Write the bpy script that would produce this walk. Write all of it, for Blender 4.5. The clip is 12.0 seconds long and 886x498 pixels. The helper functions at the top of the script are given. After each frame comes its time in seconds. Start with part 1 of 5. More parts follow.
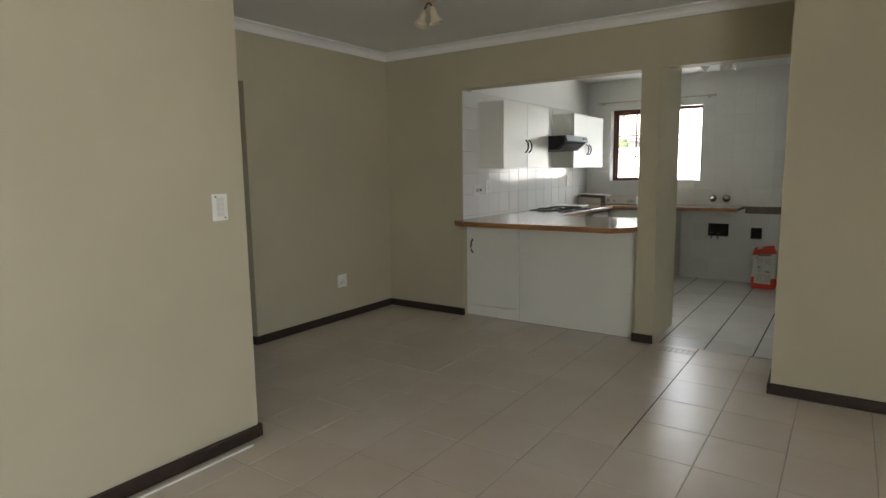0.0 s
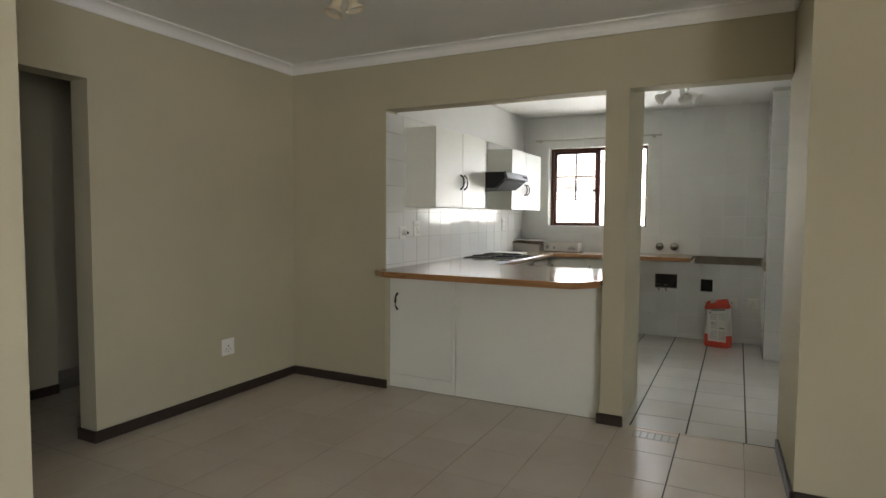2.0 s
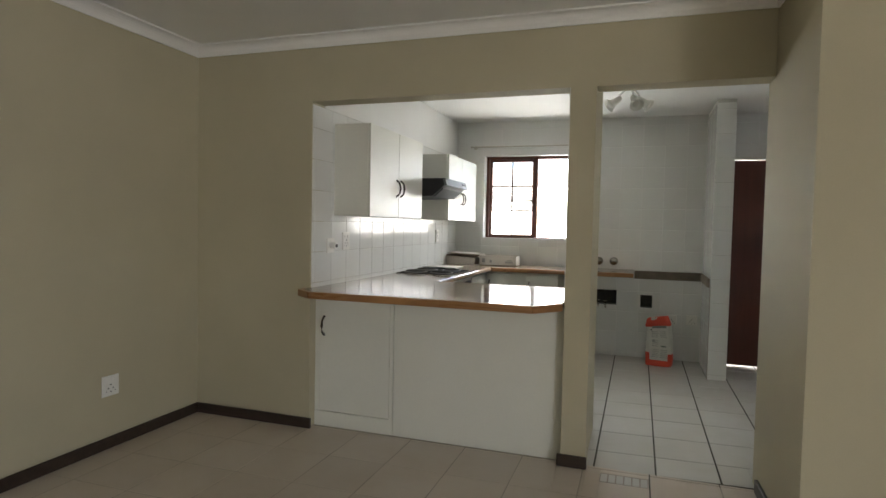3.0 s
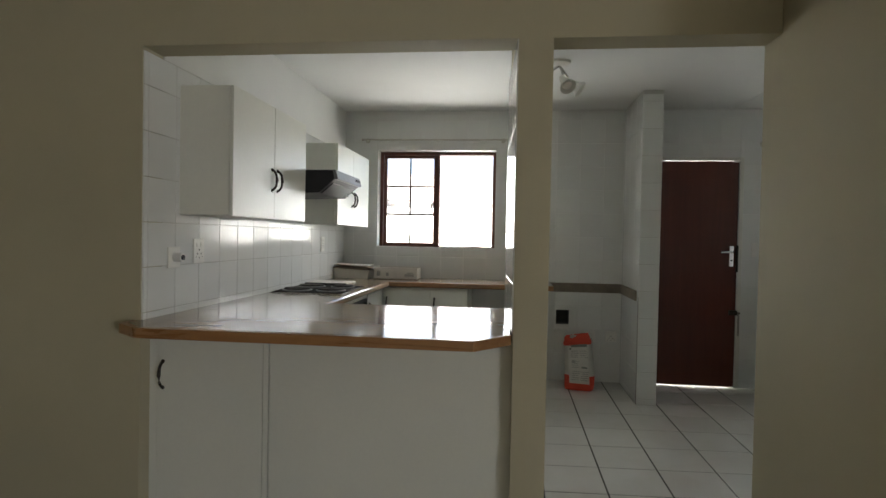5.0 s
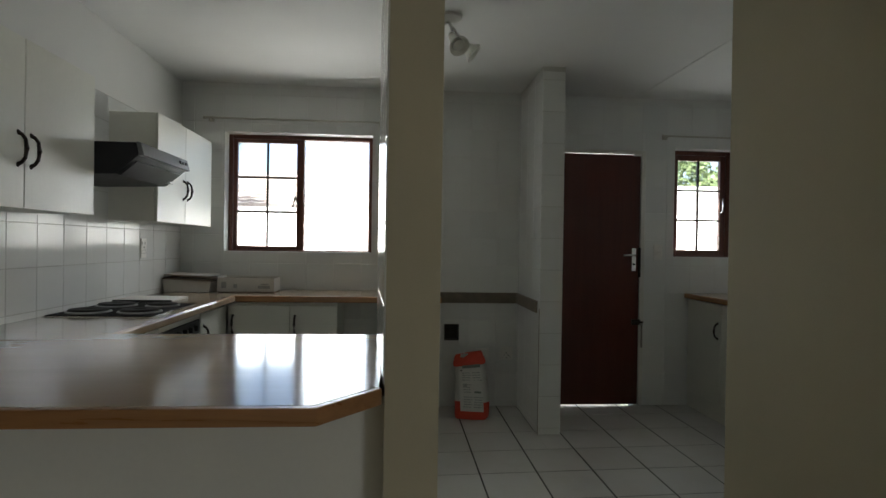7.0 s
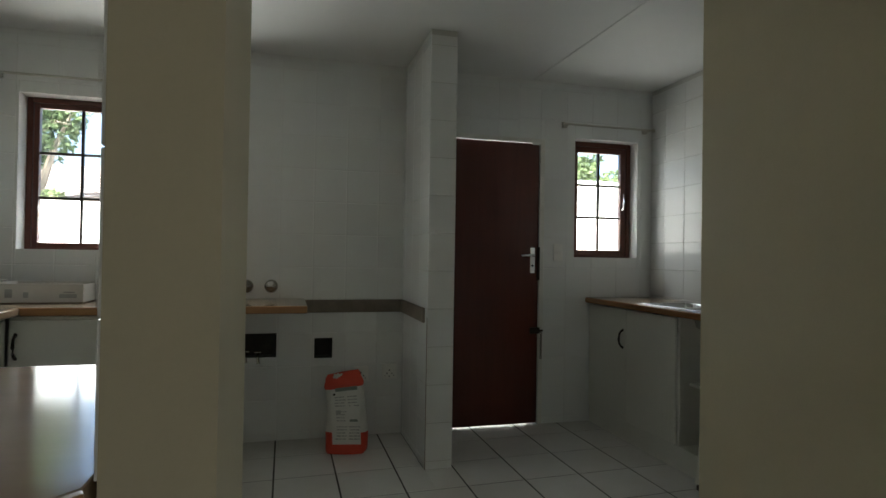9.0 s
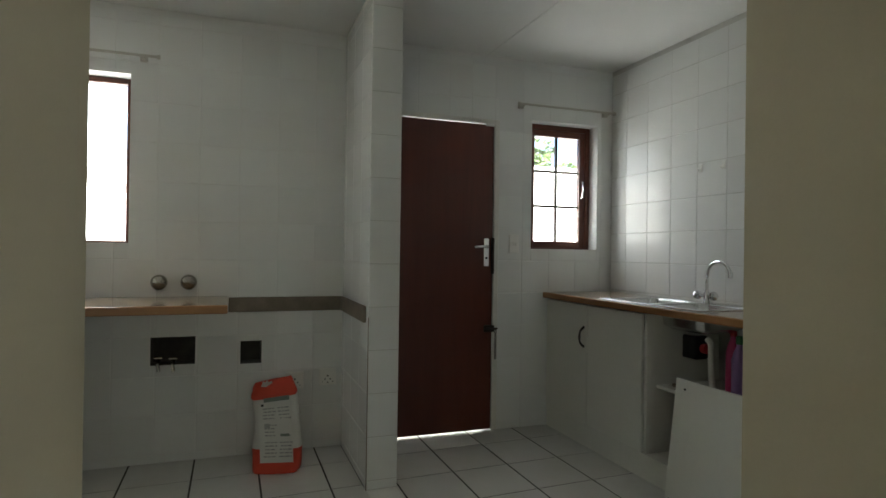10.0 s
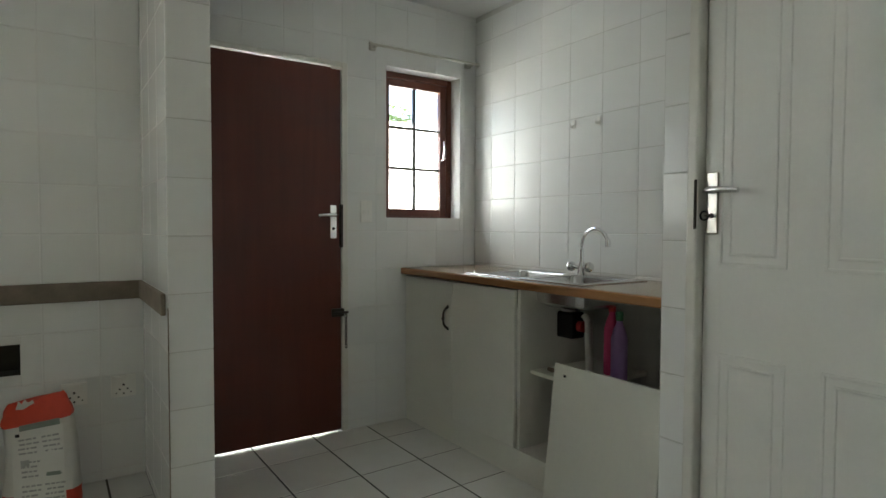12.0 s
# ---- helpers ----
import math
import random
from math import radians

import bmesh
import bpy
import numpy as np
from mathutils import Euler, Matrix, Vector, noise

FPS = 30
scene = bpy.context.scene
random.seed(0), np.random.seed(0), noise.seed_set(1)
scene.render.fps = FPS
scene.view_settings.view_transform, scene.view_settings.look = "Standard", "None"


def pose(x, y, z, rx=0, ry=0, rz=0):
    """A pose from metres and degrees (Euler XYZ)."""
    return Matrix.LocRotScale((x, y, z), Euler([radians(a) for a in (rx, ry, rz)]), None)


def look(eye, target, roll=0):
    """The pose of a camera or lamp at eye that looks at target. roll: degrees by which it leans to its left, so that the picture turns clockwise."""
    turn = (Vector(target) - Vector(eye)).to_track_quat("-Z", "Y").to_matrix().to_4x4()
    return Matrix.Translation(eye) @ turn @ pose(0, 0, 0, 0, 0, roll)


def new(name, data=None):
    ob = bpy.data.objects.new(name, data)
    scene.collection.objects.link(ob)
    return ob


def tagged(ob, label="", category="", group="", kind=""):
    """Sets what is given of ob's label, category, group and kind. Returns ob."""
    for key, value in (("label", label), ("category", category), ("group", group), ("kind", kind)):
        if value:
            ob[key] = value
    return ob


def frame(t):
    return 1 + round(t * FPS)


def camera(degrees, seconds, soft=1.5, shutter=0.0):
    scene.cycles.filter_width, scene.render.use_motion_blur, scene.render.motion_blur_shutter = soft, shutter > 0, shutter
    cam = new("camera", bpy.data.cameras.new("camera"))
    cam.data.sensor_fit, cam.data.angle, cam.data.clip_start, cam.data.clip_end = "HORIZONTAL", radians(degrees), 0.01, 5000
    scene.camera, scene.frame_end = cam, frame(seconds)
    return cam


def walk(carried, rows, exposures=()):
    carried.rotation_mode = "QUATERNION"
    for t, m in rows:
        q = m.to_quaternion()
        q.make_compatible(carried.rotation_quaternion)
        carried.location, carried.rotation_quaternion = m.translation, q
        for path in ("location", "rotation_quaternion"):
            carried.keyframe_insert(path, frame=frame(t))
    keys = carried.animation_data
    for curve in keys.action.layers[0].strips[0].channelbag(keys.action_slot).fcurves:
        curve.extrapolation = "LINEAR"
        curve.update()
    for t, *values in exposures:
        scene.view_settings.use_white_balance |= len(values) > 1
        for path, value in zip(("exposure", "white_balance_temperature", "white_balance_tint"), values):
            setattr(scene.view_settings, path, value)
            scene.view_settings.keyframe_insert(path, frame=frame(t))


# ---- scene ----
cam = camera(74.3, 12.0)
PATH = [
    (0, (0.007, 1.589, 1.372), (-1.123, 3.217, 1.106), -0.8),
    (0.5, (-0.153, 1.801, 1.359), (-1.27, 3.448, 1.16), -0.4),
    (1, (-0.278, 1.974, 1.35), (-1.354, 3.652, 1.188), -0.1),
    (1.5, (-0.435, 2.211, 1.34), (-1.431, 3.939, 1.205), 0.2),
    (2, (-0.578, 2.441, 1.326), (-1.477, 4.224, 1.209), 0.4),
    (2.5, (-0.773, 2.667, 1.341), (-1.533, 4.514, 1.242), 0.9),
    (4.5, (-1.292, 3.566, 1.31), (-1.628, 5.537, 1.262), 1.1),
    (5, (-1.35, 3.8, 1.3), (-1.579, 5.786, 1.261), 1.1),
    (5.5, (-1.378, 4.022, 1.276), (-1.512, 6.017, 1.247), 1.1),
    (6, (-1.396, 4.259, 1.276), (-1.432, 6.259, 1.254), 1.1),
    (6.5, (-1.367, 4.478, 1.262), (-1.297, 6.477, 1.247), 0.9),
    (7, (-1.311, 4.691, 1.273), (-1.149, 6.685, 1.261), 0.9),
    (9, (-1.115, 5.372, 1.202), (-0.593, 7.303, 1.227), 0.9),
    (9.5, (-1.04, 5.567, 1.199), (-0.432, 7.472, 1.222), 0.8),
    (10, (-0.978, 5.74, 1.183), (-0.296, 7.62, 1.192), 0.8),
    (10.5, (-0.892, 5.907, 1.166), (-0.082, 7.736, 1.161), 0.5),
    (11, (-0.829, 6.025, 1.153), (0.105, 7.793, 1.124), 0.3),
    (11.5, (-0.75, 6.165, 1.152), (0.291, 7.872, 1.101), 0.2),
    (12, (-0.685, 6.258, 1.151), (0.428, 7.918, 1.079), 0.2),
]
EXPOSURES = [(0, 3.0, 6400, 6), (2.5, 3.28, 6500, 7), (4.5, 2.9, 6450, 6), (5.5, 2.57, 6400, 5), (7, 2.05, 6300, 4), (9, 2.28, 6300, 2), (10, 2.88, 6350, 3), (11, 3.14, 6350, 2), (12, 3.38, 6350, 2)]
walk(cam, [(t, look(eye, target, roll)) for t, eye, target, roll in PATH], EXPOSURES)

# ---- world and light ----
world = bpy.data.worlds.new("sky")
scene.world = world
world.use_nodes = True
wn = world.node_tree
sky = wn.nodes.new("ShaderNodeTexSky")
sky.sky_type, sky.sun_disc = "NISHITA", False
sky.sun_elevation, sky.sun_rotation = radians(58), radians(200)
sky.air_density, sky.dust_density, sky.ozone_density = 0.7, 4.0, 0.2
wn.links.new(sky.outputs[0], wn.nodes["Background"].inputs[0])
wn.nodes["Background"].inputs[1].default_value = 0.15

sun_data = bpy.data.lights.new("sun", "SUN")
sun_data.energy, sun_data.angle, sun_data.color = 5.0, radians(0.5), (1.0, 0.96, 0.9)
sun = new("sun", sun_data)
sun.matrix_world = look((0, 0, 0), (0.29, 0.80, -1.36))

# daylight that comes in through the openings: two kitchen windows and the glazed door behind the walk
def opening_lamp(name, w, h, watts, eye, target, color=(1.0, 0.98, 0.95), spread=145):
    data = bpy.data.lights.new(name, "AREA")
    data.shape, data.size, data.size_y, data.energy, data.color = "RECTANGLE", w, h, watts, color
    data.spread = radians(spread)
    lamp = new(name, data)
    lamp.matrix_world = look(eye, target)
    return lamp


opening_lamp("glazed_door_light", 2.1, 2.1, 15.5, (3.47, -0.2, 1.07), (0, -0.2, -0.5), (0.955, 0.955, 1.0), 150)
opening_lamp("wide_window_light", 0.49, 0.85, 1.12, (-1.787, 9.445, 1.653), (-1.787, 6, 1.653))
opening_lamp("wide_window_sash_light", 0.45, 0.27, 0.34, (-2.33, 9.448, 1.372), (-2.33, 6, 1.372))
opening_lamp("small_window_light", 0.44, 0.56, 0.58, (1.21, 9.45, 1.525), (1.21, 6, 1.525))


# ---- materials ----
def node_mat(name, color, rough=0.5, metal=0.0, spec=0.5):
    m = bpy.data.materials.new(name)
    m.use_nodes = True
    b = m.node_tree.nodes["Principled BSDF"]
    b.inputs["Base Color"].default_value = (*color, 1)
    b.inputs["Roughness"].default_value = rough
    b.inputs["Metallic"].default_value = metal
    b.inputs["Specular IOR Level"].default_value = spec
    return m, m.node_tree, b


def coords(nt, scale=(1, 1, 1)):
    """Metre coordinates that are the same for every piece of a surface."""
    g = nt.nodes.new("ShaderNodeNewGeometry")
    mp = nt.nodes.new("ShaderNodeMapping")
    mp.inputs["Scale"].default_value = scale
    nt.links.new(g.outputs["Position"], mp.inputs["Vector"])
    return mp.outputs[0]


def noise_tex(nt, vec, scale, detail=4, rough=0.55, distort=0.0):
    n = nt.nodes.new("ShaderNodeTexNoise")
    n.inputs["Scale"].default_value, n.inputs["Detail"].default_value = scale, detail
    n.inputs["Roughness"].default_value, n.inputs["Distortion"].default_value = rough, distort
    nt.links.new(vec, n.inputs["Vector"])
    return n.outputs["Fac"]


def ramp(nt, fac, stops):
    r = nt.nodes.new("ShaderNodeValToRGB")
    els = r.color_ramp.elements
    while len(els) < len(stops):
        els.new(0.5)
    for e, (p, c) in zip(els, stops):
        e.position, e.color = p, (*c, 1)
    nt.links.new(fac, r.inputs[0])
    return r.outputs[0]


def mix(nt, fac, a, b, mode="MIX"):
    n = nt.nodes.new("ShaderNodeMix")
    n.data_type, n.blend_type = "RGBA", mode
    if isinstance(fac, (int, float)):
        n.inputs[0].default_value = fac
    else:
        nt.links.new(fac, n.inputs[0])
    for sock, v in ((n.inputs[6], a), (n.inputs[7], b)):
        if isinstance(v, tuple):
            sock.default_value = (*v, 1)
        else:
            nt.links.new(v, sock)
    return n.outputs[2]


def bump(nt, b, height, strength, dist=0.002):
    n = nt.nodes.new("ShaderNodeBump")
    n.inputs["Strength"].default_value, n.inputs["Distance"].default_value = strength, dist
    nt.links.new(height, n.inputs["Height"])
    nt.links.new(n.outputs[0], b.inputs["Normal"])


def rough_from(nt, b, fac, lo, hi):
    n = nt.nodes.new("ShaderNodeMapRange")
    n.inputs["To Min"].default_value, n.inputs["To Max"].default_value = lo, hi
    nt.links.new(fac, n.inputs["Value"])
    nt.links.new(n.outputs[0], b.inputs["Roughness"])


def worn(name, color, rough=0.5, var=0.12, big=1.5, small=40.0, bump_s=0.1, metal=0.0, spec=0.5, dist=0.0007):
    """A painted or plain surface: broad stains, fine grain, slight relief."""
    m, nt, b = node_mat(name, color, rough, metal, spec)
    v = coords(nt)
    n1, n2 = noise_tex(nt, v, big, 5), noise_tex(nt, v, small, 3)
    lo = tuple(c * (1 - var) for c in color)
    hi = tuple(min(1, c * (1 + var * 0.6)) for c in color)
    base = ramp(nt, n1, [(0.3, lo), (0.7, hi)])
    grain = ramp(nt, n2, [(0.3, (0.975, 0.975, 0.975)), (0.7, (1.0, 1.0, 1.0))])
    nt.links.new(mix(nt, 1.0, base, grain, "MULTIPLY"), b.inputs["Base Color"])
    rough_from(nt, b, n1, max(0.02, rough * 0.8), min(1, rough * 1.2))
    bump(nt, b, n2, bump_s, dist)
    return m


def glazed(name, color, rough, var, wave=6.0, bump_s=0.12, tint=None, stain=0.0, spec=0.5):
    """Glazed tile: each piece a shade of its own, gently uneven gloss."""
    m, nt, b = node_mat(name, color, rough, 0.0, spec)
    info = nt.nodes.new("ShaderNodeObjectInfo")
    v = coords(nt)
    n1 = noise_tex(nt, v, wave, 0, 0.4)
    lo = tuple(c * (1 - var) for c in color)
    base = ramp(nt, info.outputs["Random"], [(0.0, lo), (1.0, color)])
    dirt = ramp(nt, noise_tex(nt, v, 2.2, 6, 0.65), [(0.35, tint or color), (0.62, (1, 1, 1))])
    nt.links.new(mix(nt, stain, base, dirt, "MULTIPLY"), b.inputs["Base Color"])
    rough_from(nt, b, n1, rough * 0.92, rough * 1.1)
    bump(nt, b, n1, bump_s, 0.003)
    return m


def timber(name, dark, light, rough, scale=(1, 1, 1), along="X", spec=0.5):
    m, nt, b = node_mat(name, light, rough, 0.0, spec)
    stretch = {"X": (1.2, 18, 18), "Y": (18, 1.2, 18), "Z": (18, 18, 1.2)}[along]
    v = coords(nt, tuple(s * k for s, k in zip(stretch, scale)))
    n1 = noise_tex(nt, v, 1.6, 6, 0.6, 0.6)
    n2 = noise_tex(nt, coords(nt), 3.0, 3)
    base = ramp(nt, n1, [(0.28, dark), (0.72, light)])
    tone = ramp(nt, n2, [(0.3, (0.88, 0.88, 0.88)), (0.7, (1, 1, 1))])
    nt.links.new(mix(nt, 1.0, base, tone, "MULTIPLY"), b.inputs["Base Color"])
    rough_from(nt, b, n1, rough * 0.85, rough * 1.2)
    bump(nt, b, n1, 0.08, 0.001)
    return m


BEIGE = worn("beige_wall_paint", (0.470, 0.427, 0.304), 0.72, 0.07, 1.2, 180, 0.12)
WHITE_PLASTER = worn("white_plaster", (0.74, 0.74, 0.72), 0.6, 0.04, 1.5, 120, 0.15)
CEILING = worn("ceiling_paint", (0.80, 0.80, 0.78), 0.75, 0.05, 0.9, 160, 0.1)
CORNICE = worn("cornice_paint", (0.80, 0.79, 0.77), 0.6, 0.03, 2, 80, 0.05)
SKIRT = timber("dark_skirting", (0.022, 0.014, 0.010), (0.05, 0.032, 0.024), 0.4)
TILE_W = glazed("white_wall_tile", (0.765, 0.772, 0.755), 0.13, 0.05, 6.0, 0.05, (0.93, 0.92, 0.90), 0.25, 0.16)
GROUT_W = worn("white_grout", (0.58, 0.575, 0.54), 0.8, 0.15, 3, 60, 0.2)
TILE_K = glazed("kitchen_floor_tile", (0.74, 0.735, 0.705), 0.2, 0.06, 5.0, 0.06, (0.86, 0.84, 0.80), 0.5)
GROUT_K = worn("dark_floor_grout", (0.05, 0.045, 0.038), 0.85, 0.3, 4, 60, 0.3)
TILE_L = glazed("lounge_floor_tile", (0.65, 0.58, 0.505), 0.33, 0.06, 4.0, 0.05, (0.88, 0.84, 0.79), 0.6)
GROUT_L = worn("beige_floor_grout", (0.45, 0.40, 0.345), 0.8, 0.3, 3, 60, 0.3)
MELAMINE = worn("white_melamine", (0.74, 0.738, 0.672), 0.38, 0.03, 2, 60, 0.03)
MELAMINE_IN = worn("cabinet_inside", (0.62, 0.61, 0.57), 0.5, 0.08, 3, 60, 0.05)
TOP = timber("laminate_worktop", (0.38, 0.27, 0.175), (0.42, 0.30, 0.20), 0.12, (0.5, 0.5, 0.5), spec=0.65)
OAK_X = timber("oak_lipping_x", (0.27, 0.13, 0.05), (0.42, 0.22, 0.09), 0.28)
OAK_Y = timber("oak_lipping_y", (0.27, 0.13, 0.05), (0.42, 0.22, 0.09), 0.17, (1, 1, 1), "Y")
DOOR_BROWN = timber("brown_door_varnish", (0.085, 0.016, 0.008), (0.115, 0.023, 0.012), 0.33, (0.6, 0.6, 0.6), "Z")
WIN_WOOD_Z = timber("window_meranti_upright", (0.085, 0.022, 0.012), (0.17, 0.05, 0.028), 0.35, (1, 1, 1), "Z")
WIN_WOOD_X = timber("window_meranti_rail", (0.085, 0.022, 0.012), (0.17, 0.05, 0.028), 0.35)
DOOR_WHITE = worn("white_door_paint", (0.74, 0.74, 0.70), 0.36, 0.03, 1.5, 90, 0.06)
FRAME_WHITE = worn("cream_frame_paint", (0.70, 0.69, 0.64), 0.4, 0.08, 5, 60, 0.1)
CHROME = worn("chrome", (0.78, 0.78, 0.78), 0.09, 0.06, 12, 60, 0.02, 1.0)
# dull chrome; the dark surroundings it mirrors are put into its base colour
VALVE = worn("dull_chrome_dark_reflection", (0.40, 0.385, 0.35), 0.22, 0.2, 30, 90, 0.05, 1.0)
STEEL = worn("brushed_steel", (0.62, 0.62, 0.61), 0.24, 0.08, 8, 200, 0.05, 1.0)
BRONZE = worn("dark_bronze", (0.045, 0.036, 0.030), 0.35, 0.3, 25, 90, 0.1, 0.7)
BLACK = worn("black_enamel", (0.014, 0.014, 0.015), 0.42, 0.3, 6, 80, 0.05, 0.0, 0.25)
HOOD_BLACK = worn("black_hood_enamel", (0.018, 0.018, 0.020), 0.45, 0.2, 6, 80, 0.05, 0.0, 0.25)
HOOD_GREY = worn("dark_grey_hood_panel", (0.03, 0.03, 0.033), 0.4, 0.1, 6, 80, 0.04, 0.0, 0.35)
HOOD_FRONT = worn("grey_metal_hood_front", (0.11, 0.11, 0.115), 0.42, 0.08, 8, 120, 0.03)
HOB_BLACK = worn("matt_black_hob", (0.012, 0.012, 0.013), 0.65, 0.3, 6, 80, 0.05, 0.0, 0.04)
RING = worn("dull_steel_ring", (0.30, 0.30, 0.30), 0.35, 0.1, 20, 80, 0.05, 1.0)
IRON = worn("cast_iron_plate", (0.022, 0.020, 0.019), 0.6, 0.3, 30, 150, 0.2, 0.0, 0.15)
PLASTIC_W = worn("white_switch_plastic", (0.80, 0.79, 0.75), 0.32, 0.04, 12, 90, 0.03)
PLASTIC_Y = worn("cream_spot_metal", (0.62, 0.54, 0.38), 0.35, 0.12, 14, 60, 0.05)
ROD = worn("cream_rod_paint", (0.50, 0.48, 0.42), 0.4, 0.06, 14, 60, 0.03)
GREY_GREEN = worn("grey_green_print", (0.20, 0.235, 0.205), 0.6, 0.15, 40, 120, 0.02)
GREY_PRINT = worn("grey_print", (0.36, 0.36, 0.35), 0.6, 0.15, 40, 120, 0.02)
DARK_HOLE = worn("near_black_recess_lining", (0.05, 0.045, 0.04), 0.95, 0.4, 12, 60, 0.6)
CEMENT = worn("brown_cement", (0.21, 0.175, 0.135), 0.85, 0.25, 10, 80, 0.4)
CARD = worn("brown_cardboard", (0.25, 0.195, 0.145), 0.8, 0.15, 6, 80, 0.1)
CARD_W = worn("white_cardboard", (0.66, 0.64, 0.60), 0.65, 0.06, 6, 80, 0.05)
BAG_W = worn("white_paper_bag", (0.66, 0.65, 0.61), 0.6, 0.08, 8, 60, 0.3)
BAG_R = worn("red_paper_bag", (0.66, 0.065, 0.03), 0.55, 0.12, 8, 60, 0.3)
PVC = worn("white_pvc", (0.70, 0.69, 0.64), 0.4, 0.08, 12, 90, 0.05)
PINK = worn("magenta_plastic", (0.55, 0.04, 0.16), 0.35, 0.1, 10, 60, 0.03)
PURPLE = worn("purple_plastic", (0.34, 0.20, 0.48), 0.35, 0.1, 10, 60, 0.03)
GREEN = worn("green_plastic", (0.05, 0.22, 0.09), 0.4, 0.1, 10, 60, 0.03)
RED = worn("red_plastic", (0.45, 0.03, 0.03), 0.4, 0.1, 10, 60, 0.03)
ROOF = worn("brown_roof_tile", (0.42, 0.37, 0.34), 0.8, 0.25, 3, 40, 0.3)
GARDEN_WALL = worn("white_garden_wall", (0.78, 0.77, 0.73), 0.8, 0.06, 0.6, 30, 0.3, dist=0.01)
PAVING = worn("yard_paving", (0.42, 0.40, 0.37), 0.85, 0.15, 0.5, 12, 0.3)
BARK = worn("bark", (0.34, 0.29, 0.23), 0.9, 0.3, 6, 40, 0.6, dist=0.01)
LEAF = worn("leaf_green", (0.115, 0.17, 0.07), 0.6, 0.4, 2, 30, 0.1)
LEAF_L = worn("hedge_green", (0.13, 0.18, 0.07), 0.6, 0.4, 2, 30, 0.1)

GLASS, gnt, gb = node_mat("window_glass", (1, 1, 1), 0.0)
gb.inputs["Transmission Weight"].default_value = 1.0
gb.inputs["IOR"].default_value = 1.45
OVEN_GLASS, ont, ob_ = node_mat("oven_door_glass", (0.01, 0.01, 0.011), 0.05)


# ---- building kit ----
def finish(name, bm, mat, smooth=False):
    me = bpy.data.meshes.new(name)
    bmesh.ops.recalc_face_normals(bm, faces=bm.faces)
    bm.to_mesh(me)
    bm.free()
    me.materials.append(mat)
    if smooth:
        me.polygons.foreach_set("use_smooth", [True] * len(me.polygons))
        me.set_sharp_from_angle(angle=radians(38))
    return new(name, me)


def thing(name, at, label, category, group="", kind=""):
    e = new(name)
    e.empty_display_size = 0.05
    e.location = at
    return tagged(e, label, category, group, kind)


def root_of(ob):
    while ob.parent:
        ob = ob.parent
    return ob


def part(name, bm, mat, parent, label="", smooth=False):
    ob = finish(name, bm, mat, smooth)
    ob.parent = parent
    ob.matrix_parent_inverse = Matrix.Translation(-root_of(parent).location)
    if parent.parent:
        ob.matrix_parent_inverse = Matrix.Identity(4)
    return tagged(ob, label)


def solid(name, bm, mat, label, category, group="", kind="", smooth=False):
    return tagged(finish(name, bm, mat, smooth), label, category, group, kind)


def box(bm, x0, x1, y0, y1, z0, z1, bev=0.0, seg=1, m=None):
    r = bmesh.ops.create_cube(bm, size=1.0)
    vs = r["verts"]
    for v in vs:
        v.co = Vector(((x0 + x1) / 2 + v.co.x * (x1 - x0), (y0 + y1) / 2 + v.co.y * (y1 - y0), (z0 + z1) / 2 + v.co.z * (z1 - z0)))
    if bev:
        es = list({e for v in vs for e in v.link_edges})
        g = bmesh.ops.bevel(bm, geom=es, offset=bev, segments=seg, affect="EDGES", profile=0.5)
        vs = list({v for v in vs if v.is_valid} | set(g["verts"]))
    if m is not None:
        for v in vs:
            v.co = m @ v.co
    return bm


def B(*a, **k):
    return box(bmesh.new(), *a, **k)


def cyl(bm, p0, p1, r0, r1=None, n=20, caps=True):
    p0, p1 = Vector(p0), Vector(p1)
    d = p1 - p0
    m = Matrix.Translation((p0 + p1) / 2) @ d.to_track_quat("Z", "Y").to_matrix().to_4x4()
    bmesh.ops.create_cone(bm, cap_ends=caps, segments=n, radius1=r0, radius2=r0 if r1 is None else r1, depth=d.length, matrix=m)
    return bm


def C(*a, **k):
    return cyl(bmesh.new(), *a, **k)


def revolve(bm, profile, m, n=20):
    """Profile of (radius, height) pairs, turned round the z axis of m."""
    rings = []
    for r, h in profile:
        rings.append([bm.verts.new(m @ Vector((r * math.cos(2 * math.pi * i / n), r * math.sin(2 * math.pi * i / n), h))) for i in range(n)])
    for a, b in zip(rings, rings[1:]):
        for i in range(n):
            bm.faces.new((a[i], a[(i + 1) % n], b[(i + 1) % n], b[i]))
    for ring in (rings[0], rings[-1]):
        bm.faces.new(ring)
    return bm


def tube(bm, pts, r, n=10):
    pts = [Vector(p) for p in pts]
    rings = []
    for i, p in enumerate(pts):
        d = (pts[min(i + 1, len(pts) - 1)] - pts[max(i - 1, 0)]).normalized()
        q = d.to_track_quat("Z", "Y")
        rr = r[i] if isinstance(r, (list, tuple)) else r
        rings.append([bm.verts.new(p + q @ Vector((rr * math.cos(2 * math.pi * k / n), rr * math.sin(2 * math.pi * k / n), 0))) for k in range(n)])
    for a, b in zip(rings, rings[1:]):
        for k in range(n):
            bm.faces.new((a[k], a[(k + 1) % n], b[(k + 1) % n], b[k]))
    bm.faces.new(rings[0]), bm.faces.new(rings[-1])
    return bm


